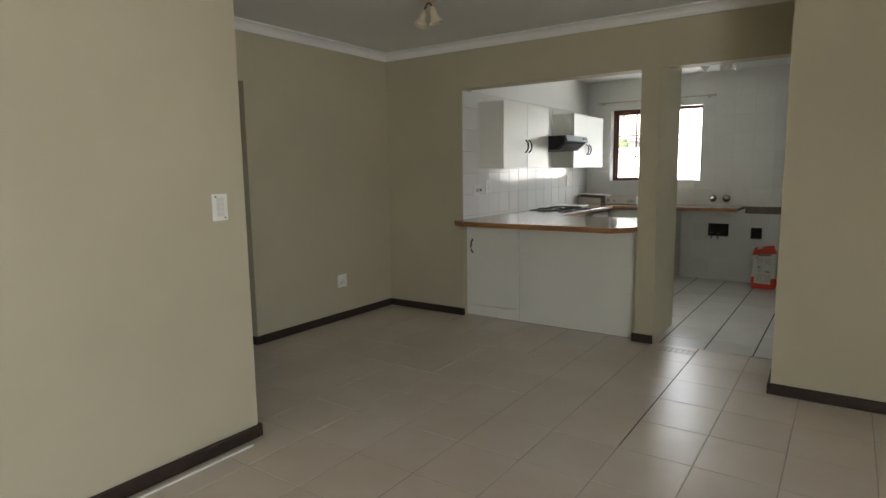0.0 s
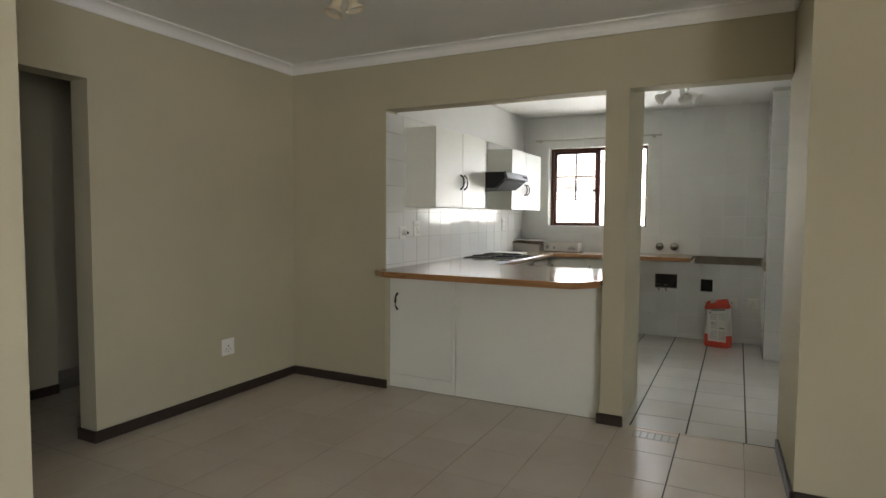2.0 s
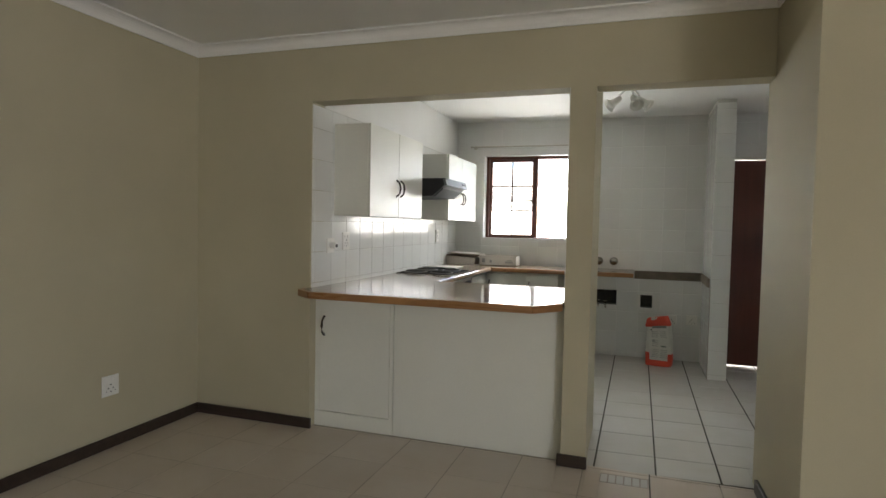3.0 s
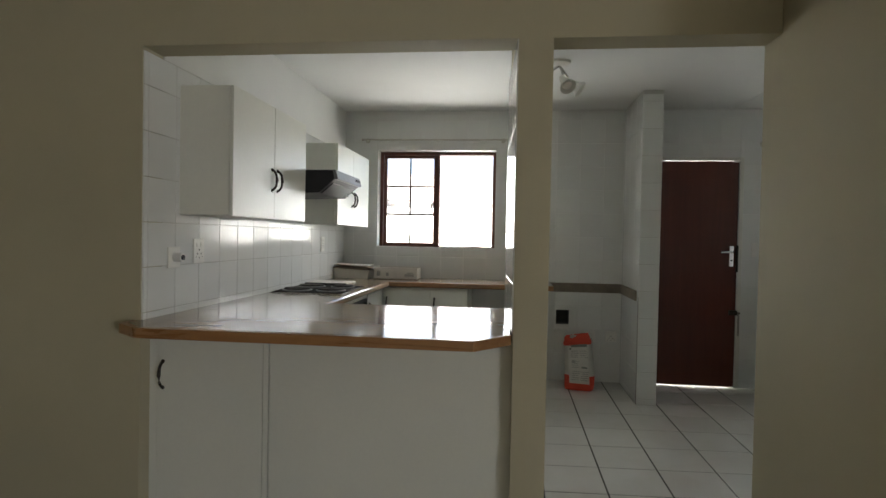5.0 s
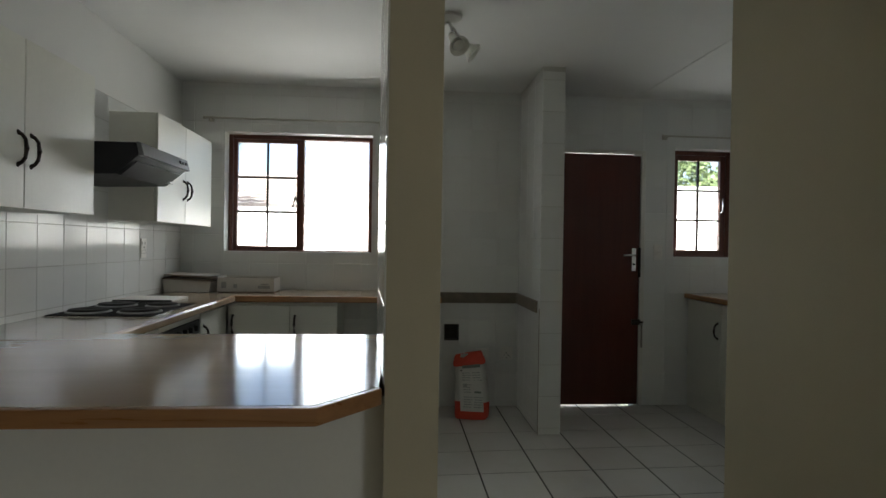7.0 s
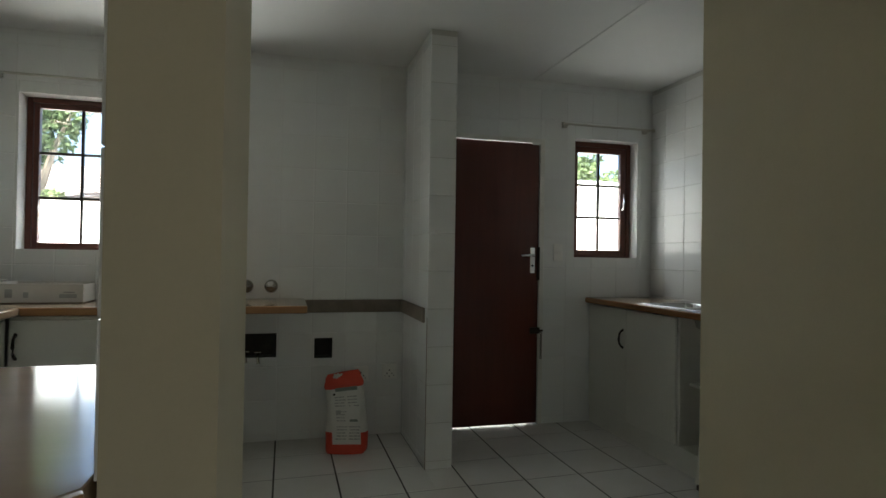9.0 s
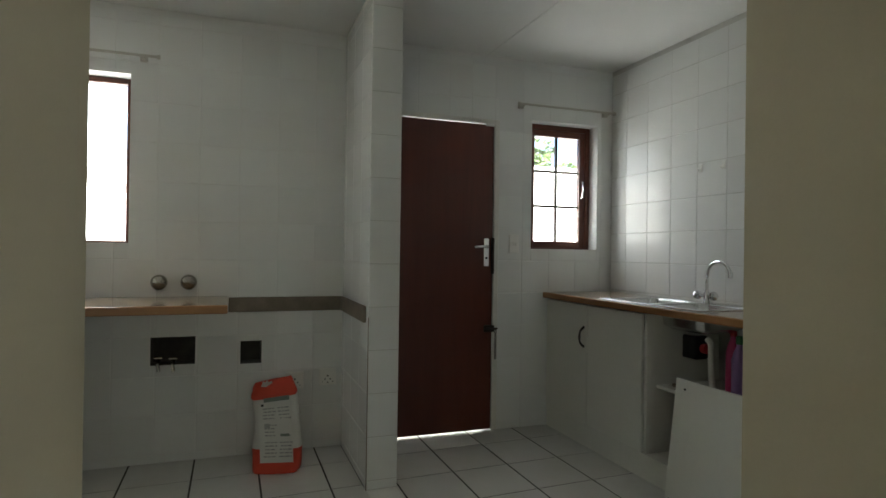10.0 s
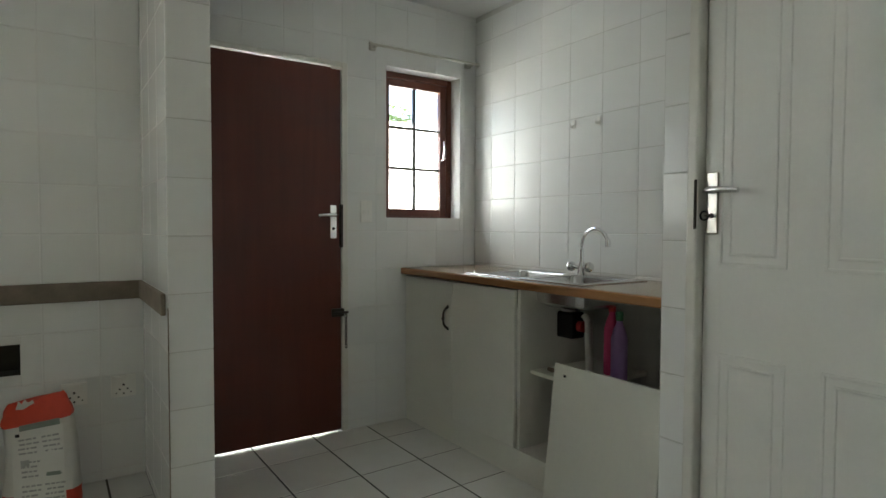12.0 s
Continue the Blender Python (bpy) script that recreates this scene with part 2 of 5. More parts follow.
def prism(bm, pts, axis, a0, a1, bev=0.0, seg=2):
    """A polygon of (u, v) pairs drawn out along an axis: x takes (y, z), y takes (x, z), z takes (x, y)."""
    put = {"x": lambda u, v, a: (a, u, v), "y": lambda u, v, a: (u, a, v), "z": lambda u, v, a: (u, v, a)}[axis]
    lo = [bm.verts.new(put(u, v, a0)) for u, v in pts]
    hi = [bm.verts.new(put(u, v, a1)) for u, v in pts]
    k = len(pts)
    bm.faces.new(lo), bm.faces.new(hi)
    for i in range(k):
        bm.faces.new((lo[i], lo[(i + 1) % k], hi[(i + 1) % k], hi[i]))
    if bev:
        es = list({e for v in lo + hi for e in v.link_edges})
        bmesh.ops.bevel(bm, geom=es, offset=bev, segments=seg, affect="EDGES", profile=0.5)
    return bm


def P(*a, **k):
    return prism(bmesh.new(), *a, **k)


def wall(name, axis, c0, c1, u0, u1, z0, z1, holes, mat, label):
    """A wall between c0 and c1 across, from u0 to u1 along, with openings (ua, ub, za, zb) right through it."""
    us = sorted({u0, u1, *[min(max(h, u0), u1) for q in holes for h in q[:2]]})
    zs = sorted({z0, z1, *[min(max(h, z0), z1) for q in holes for h in q[2:]]})
    full = lambda i, j: 0 <= i < len(us) - 1 and 0 <= j < len(zs) - 1 and not any(
        q[0] < (us[i] + us[i + 1]) / 2 < q[1] and q[2] < (zs[j] + zs[j + 1]) / 2 < q[3] for q in holes)
    bm = bmesh.new()
    at = (lambda u, c, z: (u, c, z)) if axis == "y" else (lambda u, c, z: (c, u, z))
    quad = lambda *p: bm.faces.new([bm.verts.new(at(*q)) for q in p])
    for i in range(len(us) - 1):
        for j in range(len(zs) - 1):
            if not full(i, j):
                continue
            a, b, p, q = us[i], us[i + 1], zs[j], zs[j + 1]
            quad((a, c0, p), (b, c0, p), (b, c0, q), (a, c0, q))
            quad((a, c1, p), (b, c1, p), (b, c1, q), (a, c1, q))
            if not full(i - 1, j):
                quad((a, c0, p), (a, c1, p), (a, c1, q), (a, c0, q))
            if not full(i + 1, j):
                quad((b, c0, p), (b, c1, p), (b, c1, q), (b, c0, q))
            if not full(i, j - 1):
                quad((a, c0, p), (b, c0, p), (b, c1, p), (a, c1, p))
            if not full(i, j + 1):
                quad((a, c0, q), (b, c0, q), (b, c1, q), (a, c1, q))
    bmesh.ops.remove_doubles(bm, verts=bm.verts, dist=1e-5)
    return solid(name, bm, mat, label, "wall", kind="structure")


# ---- the setting ----
CEIL = 2.51
CEIL_K = 2.492
TOPW = 2.56
HEAD = 2.105
wall_partition = wall("wall_partition", "y", 6.18, 6.33, -3.84, -0.336, 0, TOPW, [(-2.950, -1.333, 0, HEAD), (-1.195, -0.336, 0, HEAD)], BEIGE, "beige painted wall with serving opening and doorway")
wall_pillar = solid("wall_pillar", P([(-1.333, 6.331), (-1.364, 6.85), (-1.203, 6.85), (-1.203, 6.331)], "z", 0, TOPW), BEIGE, "short wall behind the pillar, tiled on the kitchen side", "wall", kind="structure")
wall_jog = solid("wall_jog", P([(-0.336, 6.335), (-0.312, 5.515), (-0.18, 5.515), (-0.18, 6.335)], "z", 0, TOPW), BEIGE, "short beige painted wall beside the kitchen doorway", "wall", kind="structure")
wall_lounge_north = wall("wall_lounge_north", "y", 5.515, 5.665, -0.18, 3.5, 0, TOPW, [], BEIGE, "beige painted lounge wall with dark skirting")
wall_kitchen_south = wall("wall_kitchen_south", "y", 6.18, 6.33, -0.18, 1.06, 0, TOPW, [], WHITE_PLASTER, "white plastered kitchen wall")
wall_dining_west = wall("wall_dining_west", "x", -3.99, -3.84, 3.43, 6.33, 0, TOPW, [(3.62, 4.495, 0, 2.07)], BEIGE, "beige painted wall with an open passage doorway")
wall_dining_south = wall("wall_dining_south", "y", 3.28, 3.43, -3.99, -2.62, 0, TOPW, [], BEIGE, "beige painted dining wall")
wall_lounge_west = wall("wall_lounge_west", "x", -2.62, -2.47, -2.0, 3.43, 0, TOPW, [], BEIGE, "beige painted wall with a light switch")
wall_lounge_south = wall("wall_lounge_south", "y", -2.15, -2.0, -2.62, 3.65, 0, TOPW, [], BEIGE, "beige painted lounge wall")
wall_lounge_east = wall("wall_lounge_east", "x", 3.5, 3.65, -2.0, 5.665, 0, TOPW, [(-1.25, 0.85, 0, 2.12)], BEIGE, "beige painted wall with a glazed opening")
WIN1, WIN2 = (-2.622, -1.500, 1.207, 2.121), (0.947, 1.474, 1.211, 2.092)
REC1, REC2 = (-1.384, -1.157, 0.536, 0.690), (-0.918, -0.802, 0.523, 0.653)
BACK_DOOR = (-0.18, 0.70, 0.0, 2.065)
wall_kitchen_north = wall("wall_kitchen_north", "y", 9.292, 9.56, -3.11, 1.78, 0, TOPW, [WIN1, WIN2, REC1, REC2, BACK_DOOR], WHITE_PLASTER, "white tiled kitchen wall with two windows and a back door")
wall_kitchen_west = wall("wall_kitchen_west", "x", -3.11, -2.945, 6.33, 9.292, 0, TOPW, [], GROUT_W, "white tiled kitchen wall behind the hob")
part("plaster", B(-2.9448, -2.942, 6.335, 9.289, 2.092, CEIL_K - 0.001), WHITE_PLASTER, wall_kitchen_west, "smooth white plaster above the tiles")
wall_stub = wall("wall_stub", "x", -0.3332, -0.1798, 8.5798, 9.292, 0, TOPW, [], GROUT_W, "short white tiled wall beside the back door")
wall_sink = wall("wall_sink", "x", 1.597, 1.78, 7.28, 9.292, 0, TOPW, [], GROUT_W, "white tiled wall above the sink")
wall_alcove = wall("wall_alcove", "y", 7.28, 7.43, 1.06, 1.597, 0, TOPW, [], WHITE_PLASTER, "white plastered end wall of the sink recess")
wall_kitchen_east = wall("wall_kitchen_east", "x", 0.952, 1.06, 6.33, 7.43, 0, TOPW, [(6.655, 7.337, 0, 2.075)], GROUT_W, "white tiled wall around a panelled door")
wall_room_behind = wall("wall_room_behind", "x", 1.9, 2.0, 5.665, 7.41, 0, TOPW, [], WHITE_PLASTER, "plain white wall behind the panelled door")

# the passage beyond the dining area
wall_passage = wall("wall_passage", "y", 4.75, 4.95, -6.2, -5.0, 0, TOPW, [], BEIGE, "beige passage wall end with dark skirting")
wall_passage_north = wall("wall_passage_north", "y", 6.33, 6.48, -6.35, -3.84, 0, TOPW, [], BEIGE, "beige passage wall")
wall_passage_west = wall("wall_passage_west", "x", -6.35, -6.2, 3.0, 6.33, 0, TOPW, [], BEIGE, "beige passage wall")
wall_passage_south = wall("wall_passage_south", "y", 3.0, 3.15, -6.2, -3.99, 0, TOPW, [], BEIGE, "beige passage wall")
wall_passage_inner = wall("wall_passage_inner", "x", -5.75, -5.6, 4.95, 6.33, 0, TOPW, [], BEIGE, "beige wall seen through the passage")
wall_passage_corner = wall("wall_passage_corner", "x", -3.99, -3.84, 3.15, 3.28, 0, TOPW, [], BEIGE, "beige passage corner wall")

ceiling_lounge = solid("ceiling_lounge", B(-6.35, 5.6, -2.15, 6.30, CEIL, CEIL + 0.12), CEILING, "white painted lounge ceiling", "ceiling", kind="structure")
bm = B(-3.11, 2.0, 6.31, 9.56, CEIL_K, CEIL_K + 0.12)
box(bm, 0.604, 0.616, 6.34, 9.29, CEIL_K - 0.004, CEIL_K + 0.002)
ceiling_kitchen = solid("ceiling_kitchen", bm, CEILING, "white kitchen ceiling with a board joint", "ceiling", kind="structure")

floor_lounge = solid("floor_lounge", box(B(-6.35, 3.65, -2.15, 6.199, -0.12, -0.0015), -2.96, -1.345, 6.2, 6.26, -0.12, -0.0015), GROUT_L, "beige tiled lounge floor with pale joints", "floor", kind="structure")
floor_kitchen = solid("floor_kitchen", B(-3.11, 2.0, 6.20, 9.56, -0.12, -0.002), GROUT_K, "white tiled kitchen floor with dark joints", "floor", kind="structure")


def cove(name, pts, size=0.070, mat=CORNICE):
    """Coved cornice along a wall: from p to q at ceiling height, growing to the side given."""
    (x0, y0), (x1, y1), (nx, ny) = pts
    prof = [(0, 0), (0, -size), (0.010, -size), (0.012, -size * 0.86)]
    prof += [(0.012 + (size - 0.022) * (1 - math.cos(a)), -size * 0.86 + (size * 0.86 - 0.012) * math.sin(a)) for a in [math.pi / 2 * i / 5 for i in range(1, 6)]]
    prof += [(size, -0.010), (size, 0)]
    bm = bmesh.new()
    ends = [[bm.verts.new((x + nx * d, y + ny * d, CEIL - 0.001 + h)) for d, h in prof] for x, y in ((x0, y0), (x1, y1))]
    k = len(prof)
    for i in range(k):
        bm.faces.new((ends[0][i], ends[0][(i + 1) % k], ends[1][(i + 1) % k], ends[1][i]))
    bm.faces.new(ends[0]), bm.faces.new(ends[1])
    return solid(name, bm, mat, "white coved ceiling cornice", "cornice", kind="structure")


cove("cornice_dining_west", ((-3.839, 3.43), (-3.839, 6.18), (1, 0)))
cove("cornice_partition", ((-3.84, 6.179), (-0.33, 6.179), (0, -1)))
cove("cornice_jog", ((-0.313, 5.515), (-0.332, 6.18), (-1, 0)))
cove("cornice_lounge_north", ((-0.39, 5.514), (3.5, 5.514), (0, -1)))
cove("cornice_lounge_west", ((-2.469, -2.0), (-2.469, 3.49), (1, 0)))


def skirting(name, x0, x1, y0, y1, h=0.068):
    return solid(name, B(x0, x1, y0, y1, 0.0, h, 0.004), SKIRT, "dark brown wooden skirting board", "skirting", kind="structure")


skirting("baseboard_dining_west", -3.838, -3.822, 4.48, 6.178)
skirting("baseboard_partition", -3.820, -2.930, 6.162, 6.178)
skirting("baseboard_pillar", -1.352, -1.188, 6.160, 6.178)
solid("baseboard_jog", P([(-0.352, 6.2), (-0.329, 5.499), (-0.313, 5.499), (-0.334, 6.2)], "z", 0, 0.068, 0.003, 1), SKIRT, "dark brown wooden skirting board", "skirting", kind="structure")
skirting("baseboard_lounge_north", -0.312, 3.49, 5.497, 5.513)
skirting("baseboard_lounge_west", -2.468, -2.452, -1.99, 3.432)
skirting("baseboard_lounge_end", -2.60, -2.452, 3.434, 3.448)
skirting("baseboard_passage_jamb", -3.99, -3.822, 4.472, 4.490)
skirting("baseboard_passage", -5.0 + 0.002, -4.982, 4.732, 4.95)
skirting("baseboard_passage_end", -6.19, -4.984, 4.730, 4.748)
solid("trim_floor_strip", B(-2.412, -2.392, 2.4, 3.34, 0.001, 0.011, 0.002), FRAME_WHITE, "pale loose trim strip lying along the skirting", "trim", kind="structure")

# ---- windows and doors ----
def pane(name, x0, x1, z0, z1, y, parent):
    ob = part(name, B(x0, x1, y, y + 0.004, z0, z1), GLASS, parent, "clear window glass")
    ob.visible_shadow = False
    return ob


def casement(w, hole, sashes, y0, f, s):
    """Timber frame in its opening; each sash (x0, x1, barred)."""
    x0, x1, z0, z1 = hole
    d = 0.07
    for n, bm in (("stile", B(x0, x0 + f, y0, y0 + d, z0, z1, 0.004)), ("stile", B(x1 - f, x1, y0, y0 + d, z0, z1, 0.004))):
        part(n, bm, WIN_WOOD_Z, w, "meranti frame upright")
    part("head", B(x0 + f, x1 - f, y0, y0 + d, z1 - f, z1, 0.004), WIN_WOOD_X, w, "meranti frame head")
    part("window_sill", B(x0 + f, x1 - f, y0 - 0.006, y0 + d, z0, z0 + f * 0.35, 0.004), WIN_WOOD_X, w, "meranti frame sill")
    zb, zt = z0 + f * 0.35, z1 - f
    for sx0, sx1, barred in sashes:
        if not barred:
            pane("pane", sx0, sx1, zb, zt, y0 + 0.03, w)
            continue
        q = y0 + 0.012
        sash = part("sash", B(sx0, sx0 + s, q, q + 0.04, zb, zt, 0.003), WIN_WOOD_Z, w, "meranti sash stile")
        part("sash_stile", B(sx1 - s, sx1, q, q + 0.04, zb, zt, 0.003), WIN_WOOD_Z, w)
        part("sash_rail", B(sx0 + s, sx1 - s, q, q + 0.04, zt - s, zt, 0.003), WIN_WOOD_X, w)
        part("sash_rail", B(sx0 + s, sx1 - s, q, q + 0.04, zb, zb + s, 0.003), WIN_WOOD_X, w)
        gx0, gx1, gz0, gz1 = sx0 + s, sx1 - s, zb + s, zt - s
        xm = (gx0 + gx1) / 2
        za, zc = gz0 + (gz1 - gz0) / 3, gz0 + 2 * (gz1 - gz0) / 3
        part("glazing_bar", B(xm - 0.008, xm + 0.008, q + 0.012, q + 0.034, gz0, gz1), BRONZE, w, "thin dark glazing bar")
        for z in (za, zc):
            part("glazing_bar", B(gx0, gx1, q + 0.010, q + 0.032, z - 0.008, z + 0.008), BRONZE, w, "thin dark glazing bar")
        for a, b in ((gx0, xm - 0.008), (xm + 0.008, gx1)):
            for c, e in ((gz0, za - 0.008), (za + 0.008, zc - 0.008), (zc + 0.008, gz1)):
                pane("pane", a, b, c, e, q + 0.02, w)


window_1 = thing("window_1", (-2.06, 9.44, 1.207), "wide meranti window with barred casement and fixed pane", "window", kind="structure")
casement(window_1, WIN1, [(-2.588, -2.070, True), (-2.040, -1.531, False)], 9.40, 0.031, 0.030)
part("mullion", B(-2.070, -2.040, 9.40, 9.47, 1.218, 2.090, 0.004), WIN_WOOD_Z, window_1, "meranti mullion")
part("window_stay", tube(bmesh.new(), [(-2.085, 9.415, 1.58), (-2.089, 9.388, 1.59), (-2.101, 9.372, 1.64), (-2.123, 9.374, 1.55)], 0.007), BRONZE, window_1, "dark casement fastener", True)
window_2 = thing("window_2", (1.2, 9.44, 1.211), "small meranti window with six barred panes", "window", kind="structure")
casement(window_2, WIN2, [(0.982, 1.439, True)], 9.385, 0.035, 0.045)
part("window_stay", tube(bmesh.new(), [(1.408, 9.40, 1.58), (1.407, 9.372, 1.59), (1.402, 9.356, 1.64), (1.400, 9.36, 1.70)], 0.007), CHROME, window_2, "metal casement fastener", True)

# brown back door
door_1 = thing("door_1", (0.25, 9.31, 0), "brown varnished flush back door, closed", "door", kind="structure")
leaf = part("door_leaf", B(-0.155, 0.660, 9.288, 9.33, 0.012, 2.029, 0.002), DOOR_BROWN, door_1)
part("door_frame", B(0.664, 0.70, 9.280, 9.40, 0, 2.065, 0.003), FRAME_WHITE, door_1, "cream painted door frame side")
part("door_frame", B(-0.18, -0.159, 9.280, 9.40, 0, 2.065, 0.003), FRAME_WHITE, door_1, "cream painted door frame side")
part("door_frame", B(-0.159, 0.664, 9.280, 9.40, 2.036, 2.065, 0.003), FRAME_WHITE, door_1, "cream painted door frame head")
part("threshold", B(-0.159, 0.661, 9.33, 9.56, -0.006, 0.004), PAVING, door_1, "bare concrete threshold")


def lever(door, x, y, z, out, side, key=False, axis="y"):
    """Chrome lever on its plate. out: the way it sticks out; side: the way the lever points."""
    def at(u, w, h):
        return (x + u, y + w * out, z + h) if axis == "y" else (x + w * out, y + u, z + h)
    bm = bmesh.new()
    a, c = at(-0.019, 0, -0.10), at(0.019, 0.008, 0.085)
    box(bm, min(a[0], c[0]), max(a[0], c[0]), min(a[1], c[1]), max(a[1], c[1]), a[2], c[2], 0.003, 2)
    # keyed door's plate: darker chrome colour in place of a darker reflection
    plate = part("handle_plate", bm, VALVE if key else CHROME, door, "chrome handle plate")
    pts = [at(0, 0.006, 0.03), at(0, 0.04, 0.03), at(side * 0.012, 0.052, 0.03), at(side * 0.05, 0.055, 0.03), at(side * 0.105, 0.052, 0.026)]
    part("door_handle", tube(bmesh.new(), pts, [0.011, 0.010, 0.010, 0.010, 0.008], 12), CHROME, door, "chrome lever handle", True)
    bm = C(at(0, 0.0, -0.045), at(0, 0.0095, -0.045), 0.008, n=14)
    part("keyhole", bm, BLACK, door, "dark keyhole")
    if key:
        bm = tube(bmesh.new(), [at(0, 0.01, -0.045), at(0, 0.04, -0.045)], 0.003, 8)
        tube(bm, [at(0.013 * math.cos(q), 0.045, -0.045 + 0.013 * math.sin(q)) for q in [i * math.pi / 6 for i in range(13)]], 0.003, 6)
        part("key", bm, BLACK, door, "small dark key in the lock", True)


lever(door_1, 0.612, 9.287, 1.19, -1, -1)
part("lock_edge", B(0.648, 0.668, 9.272, 9.288, 1.04, 1.28, 0.003), BRONZE, door_1, "dark worn lock edge")
bm = B(0.60, 0.672, 9.268, 9.287, 0.655, 0.70, 0.004)
cyl(bm, (0.60, 9.262, 0.678), (0.69, 9.262, 0.678), 0.007, n=10)
part("door_bolt", bm, BRONZE, door_1, "dark metal barrel bolt")
bm = bmesh.new()
for i in range(9):
    z = 0.655 - i * 0.021
    tube(bm, [(0.682 + 0.006 * math.cos(a), 9.272 + 0.004 * math.cos(a) * (i % 2), z + 0.013 * math.sin(a)) for a in [k * math.pi / 5 for k in range(11)]], 0.0024, 6)
part("chain", bm, BRONZE, door_1, "short hanging security chain")
part("door_catch", B(0.60, 0.66, 9.272, 9.286, 2.02, 2.036, 0.002), PLASTIC_W, door_1, "small white catch")

# white panelled door
door_2 = thing("door_2", (0.985, 6.87, 0), "white moulded panel door in a steel frame, closed", "door", kind="structure")
part("door_leaf", B(0.972, 1.012, 6.695, 7.297, 0.008, 2.035, 0.002), DOOR_WHITE, door_2)


def moulded(y0, y1, z0, z1):
    """Two raised frames of moulding round one door panel."""
    for inset, w in ((0.0, 0.011), (0.030, 0.009)):
        a, b, p, q = y0 + inset, y1 - inset, z0 + inset, z1 - inset
        bm = bmesh.new()
        box(bm, 0.9685, 0.976, a, a + w, p, q, 0.003, 2)
        box(bm, 0.9685, 0.976, b - w, b, p, q, 0.003, 2)
        box(bm, 0.9687, 0.976, a, b, p, p + w, 0.003, 2)
        box(bm, 0.9687, 0.976, a, b, q - w, q, 0.003, 2)
        part("panel_moulding", bm, DOOR_WHITE, door_2)


for y0, y1 in ((7.052, 7.250), (6.762, 6.962)):
    moulded(y0, y1, 1.04, 1.90)
    moulded(y0, y1, 0.16, 0.78)
bm = bmesh.new()
for y0, y1 in ((7.301, 7.337), (6.655, 6.691)):
    box(bm, 0.936, 1.04, y0, y1, 0, 2.075, 0.008, 3)
part("door_frame", bm, FRAME_WHITE, door_2, "rounded cream steel door frame")
part("door_frame", B(0.936, 1.04, 6.691, 7.301, 2.039, 2.075, 0.008, 3), FRAME_WHITE, door_2, "cream steel frame head")
part("strike_plate", B(0.930, 0.960, 7.303, 7.309, 1.15, 1.30, 0.002), BRONZE, door_2, "dark worn strike plate")
lever(door_2, 0.972, 7.270, 1.235, -1, -1, True, "x")

# ---- kitchen worktop ----
TOPZ, TH = 0.915, 0.036
worktop = thing("worktop", (-2.4, 6.6, TOPZ - TH), "wood-pattern laminate worktop with oak lipping, on the cabinets", "worktop")
part("peninsula_top", P([(-2.955, 6.100), (-2.836, 5.999), (-1.486, 5.999), (-1.346, 6.172), (-1.346, 7.03), (-2.953, 7.03), (-2.962, 6.176)], "z", TOPZ - TH, TOPZ, 0.002, 1), TOP, worktop, "glossy wood-pattern laminate")
part("side_top", B(-2.953, -2.390, 7.032, 8.715, TOPZ - TH, TOPZ - 0.0005, 0.002), TOP, worktop, "wood-pattern laminate beside the hob")
part("back_top", B(-2.953, -0.988, 8.717, 9.288, TOPZ - TH, TOPZ - 0.001, 0.002), TOP, worktop, "wood-pattern laminate under the window")
part("oak_lipping", P([(-2.985, 6.090), (-2.975, 6.076), (-2.850, 5.986), (-2.838, 5.980), (-1.478, 5.980), (-1.339, 6.154), (-1.346, 6.172), (-1.486, 5.999), (-2.836, 5.999), (-2.955, 6.100), (-2.962, 6.176), (-2.985, 6.176)], "z", TOPZ - 0.042, TOPZ - 0.0008, 0.003, 2), OAK_X, worktop, "orange-brown oak front edge")
part("oak_lipping", B(-2.390, -2.372, 7.032, 8.70, TOPZ - 0.040, TOPZ - 0.001, 0.010, 3), TOP, worktop, "rounded glossy laminate edge")
part("oak_lipping", B(-2.372, -0.988, 8.699, 8.717, TOPZ - 0.042, TOPZ - 0.001, 0.005, 2), OAK_X, worktop, "orange-brown oak front edge")


def bow_handle(parent, p, axis_out, length=0.112):
    """Dark bow pull, upright, standing off its door."""
    p, o = Vector(p), Vector(axis_out)
    pts = [p + o * 0.002 + Vector((0, 0, -length / 2)), p + o * 0.014 + Vector((0, 0, -length / 2 + 0.006)), p + o * 0.026 + Vector((0, 0, -length * 0.3)), p + o * 0.031,
           p + o * 0.026 + Vector((0, 0, length * 0.3)), p + o * 0.014 + Vector((0, 0, length / 2 - 0.006)), p + o * 0.002 + Vector((0, 0, length / 2))]
    bm = tube(bmesh.new(), pts, [0.008, 0.0065, 0.0065, 0.0085, 0.0065, 0.0065, 0.008], 10)
    for s in (-1, 1):
        cyl(bm, p + Vector((0, 0, s * (length / 2 + 0.003))) - o * 0.001, p + Vector((0, 0, s * (length / 2 + 0.003))) + o * 0.005, 0.010, 0.006, 12)
    return part("handle", bm, BRONZE, parent, "dark bronze bow handle", True)


